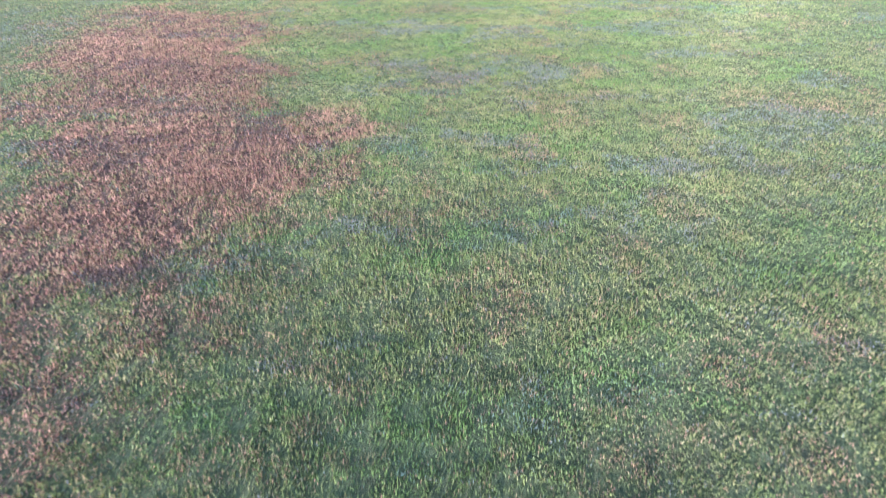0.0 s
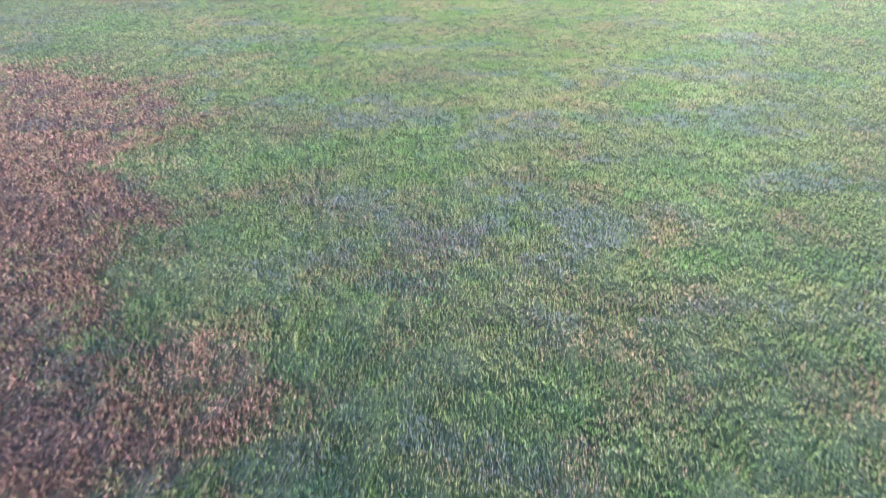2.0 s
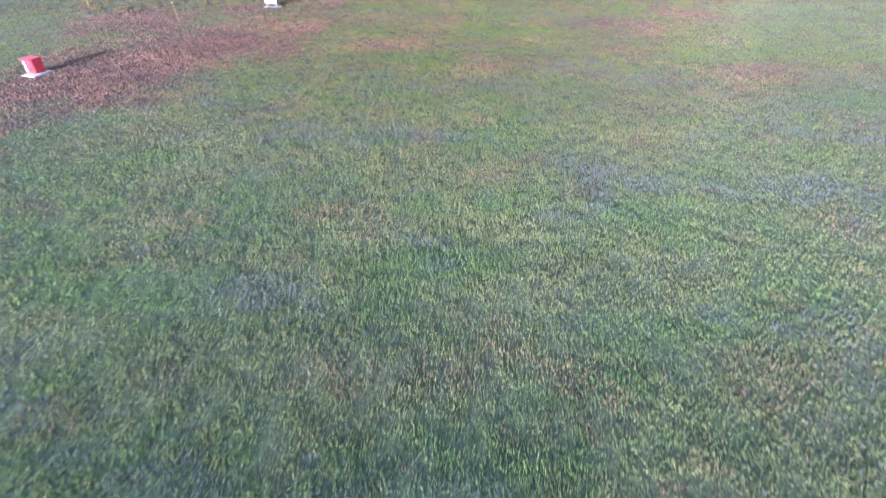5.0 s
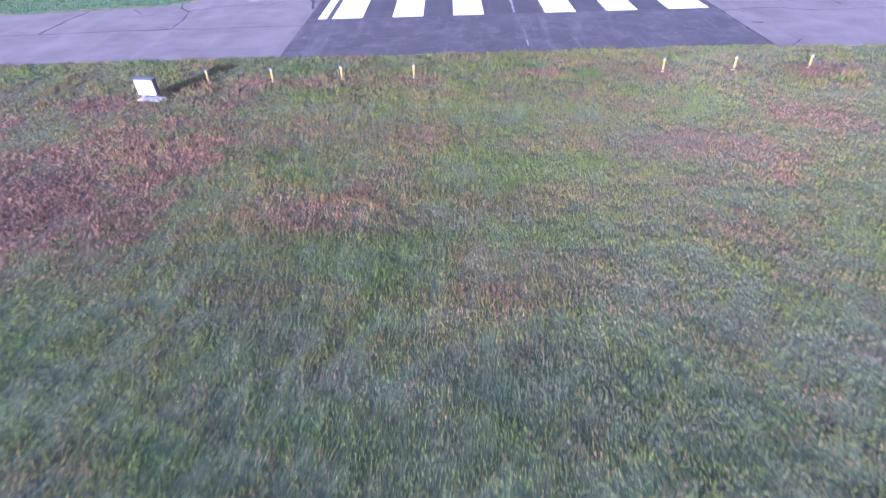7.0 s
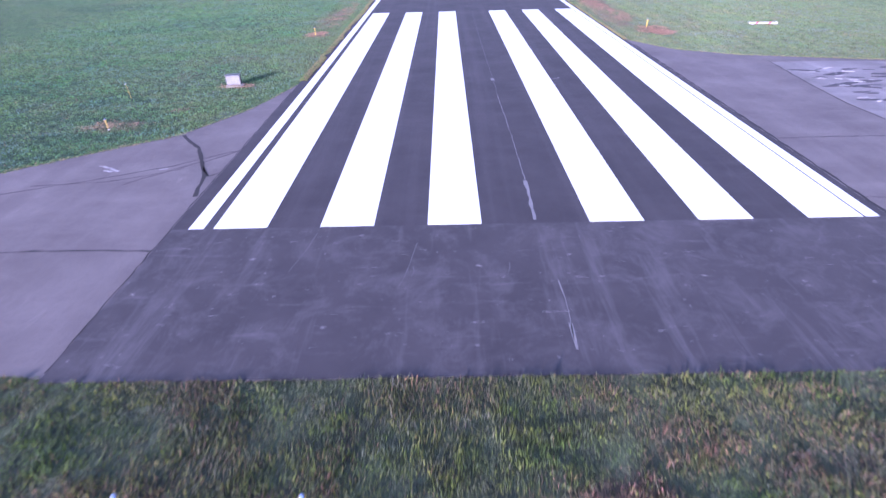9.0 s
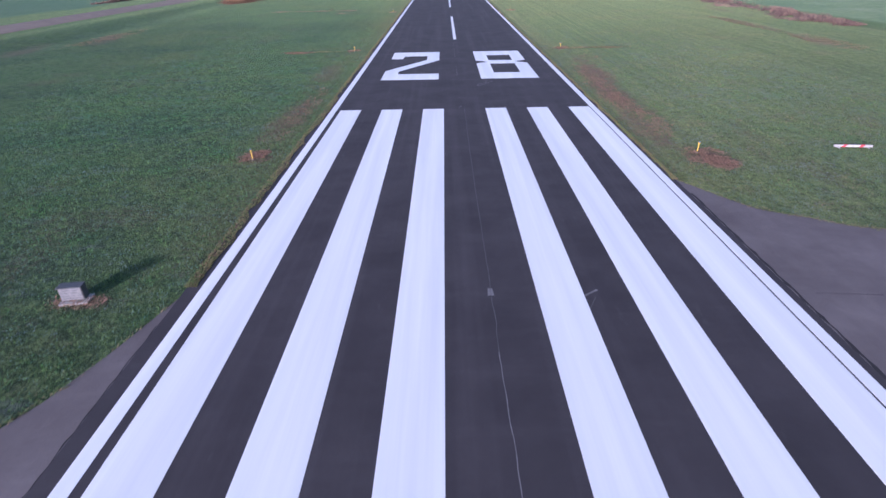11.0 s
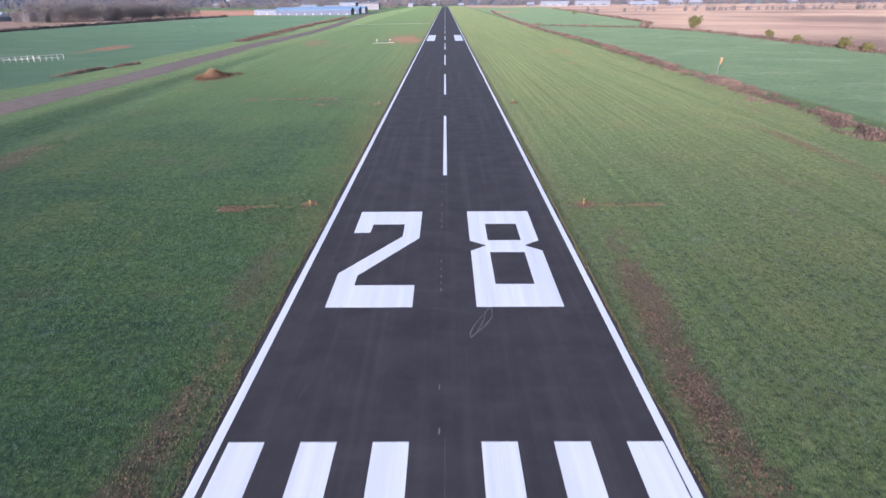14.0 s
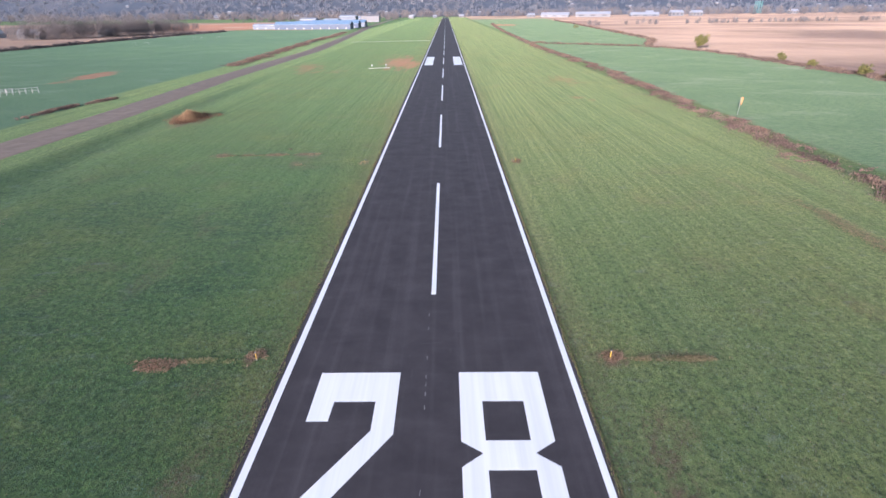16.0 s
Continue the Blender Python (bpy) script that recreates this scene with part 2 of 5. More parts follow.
def asphalt_material(name, dark, lite, streak=0.25, worn=0.3):
    k = Mat(name, 0.9)
    grain = k.noise(60.0, 3, rough=0.7)
    blot = k.noise(0.35, 5, rough=0.6)
    lanes = k.noise(0.9, 3, vector=k.pos(1, 0.02, 1))
    c = k.ramp(blot, [(0.3, dark), (0.72, lite)])
    c = k.mix(k.ramp(lanes, [(0.5, 0.0), (0.75, streak)]), c, tuple(v * 1.7 for v in lite))
    c = k.mix(k.ramp(k.noise(1.6, 6, vector=k.pos(1, 0.25, 1), rough=0.7), [(0.62, 0.0), (0.8, worn)]), c, tuple(v * 2.2 for v in lite))
    c = k.mix(k.ramp(k.noise(0.7, 6, vector=k.pos(0.22, 1, 1), rough=0.7), [(0.52, 0.0), (0.75, worn * 0.45)]), c, tuple(v * 2.0 for v in lite))
    c = k.mix(k.ramp(grain, [(0.35, 0.5), (0.55, 0.0)]), c, tuple(v * 0.6 for v in dark))
    k.color(c)
    k.b.inputs["Specular IOR Level"].default_value = 0.3
    k.bump(grain, 0.35, 0.008)
    return k.m


def dusty_material():
    """Asphalt with pale dust in soft blots, long wheel smears and short scratches."""
    k = Mat("dusty_asphalt", 0.9)
    c = k.ramp(k.noise(0.35, 5, rough=0.6), [(0.3, (0.040, 0.036, 0.039)), (0.72, (0.066, 0.059, 0.062))])
    c = k.mix(k.ramp(k.noise(0.8, 7, dist=0.6, rough=0.75), [(0.48, 0.0), (0.74, 0.40)]), c, (0.150, 0.138, 0.142))
    c = k.mix(k.ramp(k.noise(1.1, 4, vector=k.pos(1, 0.10, 1), rough=0.7), [(0.55, 0.0), (0.74, 0.35)]), c, (0.160, 0.148, 0.152))
    c = k.mix(k.ramp(k.noise(2.0, 5, vector=k.pos(0.12, 1, 1), rough=0.8), [(0.58, 0.0), (0.72, 0.45)]), c, (0.150, 0.138, 0.142))
    c = k.mix(k.ramp(k.noise(3.2, 3, vector=k.pos(0.5, 3.0, 1), dist=1.2), [(0.69, 0.0), (0.73, 0.6)]), c, (0.28, 0.265, 0.265))
    k.color(c)
    k.b.inputs["Specular IOR Level"].default_value = 0.3
    k.bump(k.noise(60.0, 3, rough=0.7), 0.35, 0.008)
    return k.m


def paint_material():
    k = Mat("runway_paint", 0.65)
    streaks = k.noise(1.3, 4, vector=k.pos(1, 0.03, 1), rough=0.6)
    c = k.ramp(streaks, [(0.3, (0.70, 0.71, 0.71)), (0.7, (0.84, 0.845, 0.85))])
    chips = k.ramp(k.noise(5.0, 6, rough=0.8), [(0.72, 0.0), (0.80, 0.55)])
    c = k.mix(chips, c, (0.33, 0.33, 0.34))
    k.color(c)
    k.bump(k.noise(60, 2), 0.2, 0.005)
    return k.m


M_GROUND = ground_material()
M_BLADES = blade_material()
M_ASPHALT = asphalt_material("runway_asphalt", (0.037, 0.033, 0.036), (0.063, 0.056, 0.059), 0.38, 0.34)
M_DUSTY = dusty_material()
M_OLD = asphalt_material("taxiway_asphalt", (0.110, 0.093, 0.090), (0.182, 0.158, 0.152), 0.15, 0.3)
M_ROAD = asphalt_material("road_gravel", (0.165, 0.128, 0.098), (0.250, 0.198, 0.152), 0.2, 0.3)
M_PAINT = paint_material()
M_CRACK = plain("crack_dirt", (0.022, 0.020, 0.020), 0.95)
M_SCUFF = plain("scuffed_asphalt", (0.19, 0.18, 0.18), 0.9)
M_FAINT = plain("faint_scuff", (0.085, 0.079, 0.082), 0.9)
M_WHITE = plain("white_enamel", (0.76, 0.76, 0.74), 0.45)
M_GREY = plain("galvanised_metal", (0.36, 0.36, 0.37), 0.45, 0.6)
M_BLACK = plain("black_rubber", (0.025, 0.025, 0.028), 0.6)
M_RED = plain("red_enamel", (0.52, 0.035, 0.045), 0.45)
M_YELLOW = plain("yellow_enamel", (0.72, 0.47, 0.06), 0.5)
M_ORANGE = plain("faded_orange_fabric", (0.58, 0.27, 0.11), 0.8)
M_CONCRETE = plain("concrete", (0.45, 0.43, 0.40), 0.9)


# ---- mesh helpers ----
def part(name, bm, material, parent=None, label="", smooth_faces=False):
    me = bpy.data.meshes.new(name)
    bm.normal_update()
    bm.to_mesh(me)
    bm.free()
    me.materials.append(material)
    if smooth_faces:
        me.polygons.foreach_set("use_smooth", [True] * len(me.polygons))
    ob = new(name, me)
    if parent:
        ob.parent = parent
    if label:
        tagged(ob, label)
    return ob


def thing(name, x, y, z=0.0, turn=0.0, label="", category="", group="", kind=""):
    ob = new(name)
    ob.empty_display_size = 0.2
    ob.matrix_basis = pose(x, y, z, 0, 0, turn)
    return tagged(ob, label, category, group, kind)


def block(bm, x0, x1, y0, y1, z0, z1, bevel=0.0):
    r = bmesh.ops.create_cube(bm, size=1)
    vs = r["verts"]
    for v in vs:
        v.co = Vector((x0 + (v.co.x + 0.5) * (x1 - x0), y0 + (v.co.y + 0.5) * (y1 - y0), z0 + (v.co.z + 0.5) * (z1 - z0)))
    if bevel:
        es = {e for v in vs for e in v.link_edges}
        bmesh.ops.bevel(bm, geom=list(es), offset=bevel, segments=2, affect="EDGES", profile=0.5)
    return bm


def tube(bm, p, q, r0, r1=None, sides=10):
    p, q = Vector(p), Vector(q)
    r1 = r0 if r1 is None else r1
    d = q - p
    m = Matrix.Translation((p + q) / 2) @ d.to_track_quat("Z", "Y").to_matrix().to_4x4()
    bmesh.ops.create_cone(bm, cap_ends=True, segments=sides, radius1=r0, radius2=max(r1, 0.0005), depth=d.length, matrix=m)
    return bm


def slab(bm, pts, z0, z1, holes=()):
    """A flat plate with the outline pts, from z0 up to z1."""
    vs = [bm.verts.new((x, y, z1)) for x, y in pts]
    es = [bm.edges.new((vs[i], vs[(i + 1) % len(vs)])) for i in range(len(vs))]
    for h in holes:
        hs = [bm.verts.new((x, y, z1)) for x, y in h]
        es += [bm.edges.new((hs[i], hs[(i + 1) % len(hs)])) for i in range(len(hs))]
    r = bmesh.ops.triangle_fill(bm, use_beauty=True, use_dissolve=False, edges=es)
    faces = [f for f in r["geom"] if isinstance(f, bmesh.types.BMFace)]
    for f in faces:
        f.normal_update()
        if f.normal.z < 0:
            f.normal_flip()
    ex = bmesh.ops.extrude_face_region(bm, geom=faces)
    for v in ex["geom"]:
        if isinstance(v, bmesh.types.BMVert):
            v.co.z = z1
    low = {v for f in faces for v in f.verts}
    for v in low:
        v.co.z = z0
    for f in faces:
        f.normal_flip()
    return bm


def ribbon(bm, pts, width, z, wobble=0.0, step=0.35, seed=1):
    """A thin uneven strip along pts, for cracks and scuffs."""
    rnd = random.Random(seed)
    line = []
    for (ax, ay), (bx, by) in zip(pts, pts[1:]):
        n = max(1, int(math.hypot(bx - ax, by - ay) / step))
        for i in range(n):
            line.append((ax + (bx - ax) * i / n, ay + (by - ay) * i / n))
    line.append(pts[-1])
    prev = None
    for i, (x, y) in enumerate(line):
        a, b = line[max(0, i - 1)], line[min(len(line) - 1, i + 1)]
        d = Vector((b[0] - a[0], b[1] - a[1], 0)).normalized()
        n = Vector((-d.y, d.x, 0))
        w = width * rnd.uniform(0.45, 1.25) / 2
        c = Vector((x, y, z)) + n * rnd.uniform(-wobble, wobble)
        cur = (bm.verts.new(c + n * w), bm.verts.new(c - n * w))
        if prev:
            f = bm.faces.new((prev[0], prev[1], cur[1], cur[0]))
            f.normal_update()
            if f.normal.z < 0:
                f.normal_flip()
        prev = cur
    return bm


def mesh_from(name, verts, faces, material, attrs=None):
    """A mesh object from arrays; attrs are floats on the points."""
    me = bpy.data.meshes.new(name)
    k = faces.shape[1]
    me.vertices.add(len(verts))
    me.vertices.foreach_set("co", np.ascontiguousarray(verts, dtype=np.float32).ravel())
    me.loops.add(faces.size)
    me.loops.foreach_set("vertex_index", np.ascontiguousarray(faces, dtype=np.int32).ravel())
    me.polygons.add(len(faces))
    me.polygons.foreach_set("loop_start", np.arange(0, faces.size, k, dtype=np.int32))
    me.update(calc_edges=True)
    for n, v in (attrs or {}).items():
        me.attributes.new(n, "FLOAT", "POINT").data.foreach_set("value", np.ascontiguousarray(v, dtype=np.float32))
    me.materials.append(material)
    return new(name, me)


# ---- plan ----
F = 0.3048
STRIPE = 5.75 * F
RW_L, RW_R, RW_0, RW_1 = -11.9, 11.35, -6.7, 2150.0


def taxi_left_edge(x):
    """Far edge of the paved fillet west of the runway, y over x."""
    return np.interp(x, [-60, -30, -23.6, -21.2, -17.8, -15.5, -13.2, -11.6], [2.4, 3.4, 4.2, 4.9, 7.4, 9.0, 13.1, 18.8])


def taxi_right_edge(x):
    return np.interp(x, [11.3, 13.6, 17.3, 25.8, 60], [29.1, 25.2, 22.9, 20.5, 17.5])


def paved(x, y):
    rw = (x > RW_L) & (x < RW_R) & (y > RW_0) & (y < RW_1)
    tl = (x <= RW_L) & (x > -60) & (y > -6.5) & (y < taxi_left_edge(x))
    tr = (x >= RW_R) & (x < 60) & (y > -7.1) & (y < taxi_right_edge(x))
    return rw | tl | tr


def blob(x, y, cx, cy, rx, ry, turn=0.0, edge=0.5):
    c, s = math.cos(radians(turn)), math.sin(radians(turn))
    u, v = (x - cx) * c + (y - cy) * s, -(x - cx) * s + (y - cy) * c
    return np.hypot(u / rx, v / ry)


# dead-growth patches on the grass: x, y, half width, half length, turn, strength
DEAD = [
    (-20.2, -54.6, 6.2, 10.6, 28, 1.0), (-14.6, -65.5, 5.0, 7.4, 12, 1.0), (-14.4, -74.0, 3.8, 5.0, 0, 0.42), (-10.6, -62.5, 2.4, 2.2, 0, 0.5), (-24.5, -62.0, 4.0, 4.0, 0, 0.6),
    (-20.0, -23.0, 5.0, 9.5, -38, 1.0), (-16.6, -18.4, 4.8, 6.6, -35, 1.0), (-24.0, -27.0, 4.0, 3.5, 0, 0.9), (-23.5, -14.5, 4.5, 4.0, 0, 0.7),
    (-3.7, -15.3, 1.9, 1.0, 0, 0.42), (-7.6, -19.8, 3.0, 1.6, 10, 0.40), (5.0, -16.8, 3.2, 1.8, -20, 0.45), (9.0, -14.5, 3.5, 1.6, 0, 0.35),
    (9.0, -24.5, 3.5, 1.6, 0, 0.35), (3.5, -21.0, 2.0, 1.2, 0, 0.4), (-1.0, -23.0, 2.5, 1.5, 0, 0.3),
    (-14.0, -10.6, 3.4, 1.2, 0, 0.45), (-9.0, -10.3, 3.0, 1.0, 0, 0.4), (-5.2, -10.0, 1.2, 0.8, 0, 0.5), (-17.8, -11.8, 2.2, 1.2, 0, 0.75),
    (5.2, -10.3, 1.2, 0.7, 0, 0.55), (8.3, -10.3, 0.9, 0.5, 0, 0.55), (11.5, -10.3, 1.6, 0.9, 0, 0.7), (0.3, -9.7, 0.9, 0.6, 0, 0.6),
    (-28.4, -10.8, 1.2, 0.8, 0, 0.9),
    (14.9, 32.5, 1.7, 2.1, 8, 0.85), (-14.0, 34.0, 1.1, 1.5, 0, 0.8), (-19.6, 10.6, 1.9, 0.9, 15, 0.5), (-15.6, 17.5, 1.3, 0.6, 0, 0.4), (-17.0, 13.2, 1.3, 0.5, 25, 0.45),
    (13.8, 50.0, 1.7, 8.5, 4, 0.75), (14.6, 62.0, 1.7, 9.0, -4, 0.75), (13.0, 40.0, 1.2, 6.0, 0, 0.6), (16.0, 70.0, 1.5, 3.0, 0, 0.3),
    (-22.0, 77.3, 2.0, 0.7, 0, 0.5), (-14.6, 78.1, 0.8, 0.9, 0, 1.0), 
    (14.6, 78.0, 1.6, 0.9, 0, 0.95), (15.2, 67.3, 1.0, 0.9, 0, 0.6), (19.5, 78.2, 4.0, 0.7, 0, 0.5),
    (-26.4, 144.9, 2.6, 1.5, 0, 0.8), (-32.0, 144.6, 2.6, 1.3, 0, 0.75), (-37.5, 144.6, 1.6, 1.0, 0, 0.6), (-42.8, 144.6, 2.0, 1.4, 0, 0.75), (-26.6, 138.7, 1.3, 1.2, 0, 0.6), (-27.0, 182.0, 2.4, 2.4, 0, 0.5), (-13.7, 137.6, 1.2, 1.4, 0, 0.8), (14.2, 138.5, 1.1, 1.6, 0, 0.7),
     (51.5, 80.0, 2.4, 8.0, -6, 0.55), (52.2, 102.0, 1.6, 14.0, 0, 0.5), (47.0, 122.0, 1.4, 7.0, 14, 0.35), (60.0, 130.0, 2.0, 16.0, 0, 0.4),
    (-14.2, 44.0, 1.6, 9.0, 0, 0.6), (-14.6, 62.0, 1.6, 8.0, 0, 0.45), (-60.0, 98.0, 2.6, 12.0, 20, 0.6), (-66.0, 86.0, 2.6, 10.0, 20, 0.55),
    (-66.0, 182.0, 5.5, 9.0, 10, 0.8),
]
SOIL = [
    (-159.0, 291.0, 8.5, 25.0, 10, 1.0), (-23.0, 345.0, 12.0, 46.0, 4, 0.72), (108.0, 1075.0, 26.0, 60.0, 0, 1.0),
    (-68.0, 318.0, 10.0, 34.0, 12, 0.5), (-50.0, 300.0, 8.0, 16.0, 0, 0.4), (48.0, 260.0, 7.0, 22.0, 0, 0.42), (44.0, 215.0, 5.0, 14.0, 10, 0.35), (-260.0, 1000.0, 110.0, 110.0, 0, 0.8), (-480.0, 1250.0, 150.0, 260.0, 0, 0.9), (-400.0, 1010.0, 90.0, 90.0, 0, 1.0),
]


def patches(x, y, spots, seed):
    ragged = (fnoise(x, y, 3.0, seed) - 0.5) * 1.0 + (fnoise(x, y, 0.5, seed + 9, 2) - 0.5) * 0.8
    out = np.zeros_like(x)
    for cx, cy, rx, ry, turn, strength in spots:
        near = (np.abs(x - cx) < 2.2 * (rx + ry)) & (np.abs(y - cy) < 2.2 * (rx + ry))
        if near.any():
            d = blob(x[near], y[near], cx, cy, rx, ry, turn) + ragged[near]
            out[near] = np.maximum(out[near], strength * (1 - smooth(0.30, 1.40, d)))
    return out


def crop_zone(x, y):
    """The green crop fields on both sides, and the tilled land, as soft masks."""
    road = np.interp(y, [100, 143, 180, 267, 413, 620, 760, 1126], [-95, -98, -97, -103, -104, -112, -122, -150])
    left = (x < road - 12) & (x > np.interp(y, [470, 720, 910], [-341, -337, -318])) & (y > 60) & (y < 912)
    hedge = 71.0
    cross = np.interp(x, [72, 105, 139, 155, 169, 172], [512, 487, 457, 440, 400, 240])
    right = (x > hedge + 3) & (y > 60) & (x < 169) & (y < cross)
    second = (x > hedge + 3) & (y >= cross) & (y < 1750) & (x < np.interp(y, [457, 545, 620, 850, 1100, 1750], [150, 185, 192, 215, 238, 290]))
    tilled = (x > hedge + 3) & ~right & ~second & (y < 2600) & (y > 60) & (x < 3000)
    tilled |= (x < -334) & (x > -1500) & (y >= 640) & (y < 1600)
    behind = (x < -338) & (x > -900) & (y < 640) & (y > 100)
    return (left | right | second).astype(float), (tilled | behind).astype(float)


# ---- ground: one sheet, fine near the approach and the threshold, coarse far off ----
def ticks(lo, hi, step, far_lo, far_hi, grow):
    mid = list(np.arange(lo, hi + step / 2, step))
    s, v, up = step, mid[-1], []
    while v < far_hi:
        s *= grow
        v += s
        up.append(v)
    s, v, down = step, mid[0], []
    while v > far_lo:
        s *= grow
        v -= s
        down.append(v)
    return np.array(down[::-1] + mid + up)


def ground_height(x, y):
    h = (fnoise(x, y, 3.0, 3) - 0.5) * 0.10 + (fnoise(x, y, 0.9, 5, 2) - 0.5) * 0.05
    m = 0.42
    round_about = [paved(x + m, y), paved(x - m, y), paved(x, y + m), paved(x, y - m)]
    inside = paved(x, y) & round_about[0] & round_about[1] & round_about[2] & round_about[3]
    rim = paved(x, y) | round_about[0] | round_about[1] | round_about[2] | round_about[3]
    ditch = np.interp(y, [60, 125, 141, 163, 192, 236, 291], [-67, -69.4, -70.8, -72.8, -73.6, -74.9, -77.7])
    swale = -0.75 * np.exp(-((x - ditch) / 5.2) ** 2) * smooth(60, 110, y) * smooth(330, 240, y)
    turf = h * 0.6 - 0.01 + swale
    return np.where(inside, -0.12, np.where(rim, np.minimum(turf, -0.014), turf))


HEDGE_BEDS = [
    ([(67, 90), (68, 130), (70, 160), (70, 185), (71, 222), (74, 300), (71, 372), (69, 470), (74, 700), (84, 1000), (96, 1200)], 3.2),
    ([(169, 190), (168, 250), (169, 340), (169, 405)], 5.0),
]


def build_ground():
    gx = ticks(-31, 29, 0.33, -4800, 4800, 1.035)
    gy = ticks(-86, 60, 0.33, -900, 4900, 1.035)
    X, Y = np.meshgrid(gx, gy)
    x, y = X.ravel(), Y.ravel()
    z = ground_height(x, y)
    nx, ny = len(gx), len(gy)
    i = np.arange(nx * ny).reshape(ny, nx)
    faces = np.stack([i[:-1, :-1], i[:-1, 1:], i[1:, 1:], i[1:, :-1]], -1).reshape(-1, 4)
    crop, tilled = crop_zone(x, y)
    dead = np.maximum(patches(x, y, DEAD, 21), 0.30 * smooth(0.60, 0.80, fnoise(x, y, 5.0, 31)))
    dead = np.maximum(dead, 0.28 * smooth(5.0, 0.5, np.abs(x - RW_L)) * (y > 19) * (y < 400))
    dead = np.maximum(dead, 0.30 * smooth(6.0, 0.5, np.abs(x - RW_R)) * (y > 30) * (y < 400))
    dead = np.maximum(dead, 0.30 * smooth(1.2, 0.1, np.abs(x - RW_L)) * (y > 19) * (y < 2000))
    dead = np.maximum(dead, 0.36 * smooth(1.3, 0.1, np.abs(x - RW_R)) * (y > 30) * (y < 2000))
    dead *= (1 - np.maximum(crop, tilled))
    for line, half in HEDGE_BEDS:
        P = np.array(line, float)
        mid = np.interp(y, P[:, 1], P[:, 0])
        dead = np.maximum(dead, 0.28 * smooth(half * 1.3, half * 0.2, np.abs(x - mid)) * (y > P[0, 1]) * (y < P[-1, 1]))
    # rises with y: near grass painted dimmer like lens falloff, far grass brighter
    mown = ((np.abs(x) > 12) & (x < 68) & (x > -116) & (y > 20)).astype(float) * np.where(x > 0, 1.0, np.where(x > -78, 0.14 + 0.5 * smooth(60, 220, y), 1.1)) * (0.6 + 0.65 * smooth(45, 160, y))
    # west of the runway: shade from the sun's direction put into a darker green
    lush_shade = smooth(-13, -20, x) * (y > -5) * (0.35 + 0.65 * smooth(0.40, 0.58, fnoise(x * 0.6, y, 14.0, 81))) * smooth(-84, -74, x) * (1 - 0.85 * smooth(95, 190, y))
    lush_shade = np.maximum(lush_shade, 0.35 * smooth(14, 19, x) * (y > 5) * smooth(0.45, 0.6, fnoise(x, y * 0.4, 11.0, 83)) * smooth(120, 60, y))
    ditch = np.interp(y, [60, 125, 141, 163, 192, 236, 291], [-67, -69.4, -70.8, -72.8, -73.6, -74.9, -77.7])
    # ditch: damp growth, with the shade of its bank in the colour
    lush_shade = np.maximum(lush_shade, np.exp(-((x - ditch + 1) / 4.5) ** 2) * smooth(60, 100, y) * smooth(330, 230, y))
    lush_shade = np.where(crop + tilled > 0.5, 0.9 * (x < -90) * fnoise(x * 0.5, y, 60.0, 85), lush_shade)
    me = mesh_from("ground", np.stack([x, y, z], -1), faces, M_GROUND, {"crop": crop, "tilled": tilled, "dead": dead, "soil": patches(x, y, SOIL, 41), "mown": mown, "lush_shade": lush_shade, "cool": smooth(-12, -26, x) * (y > -5) * (1 - tilled), "bare": smooth(-12.8, -11.8, y) * smooth(-5.0, -6.5, y), "thatch": smooth(-5.0, -7.5, y) * (0.62 + 0.33 * smooth(-50, -28, y)) * smooth(260, 120, np.abs(x)) * smooth(-400, -200, y)})
    return tagged(me, "mown autumn airfield grass with dry brown patches and fields beyond", "ground", kind="structure")


ground = build_ground()


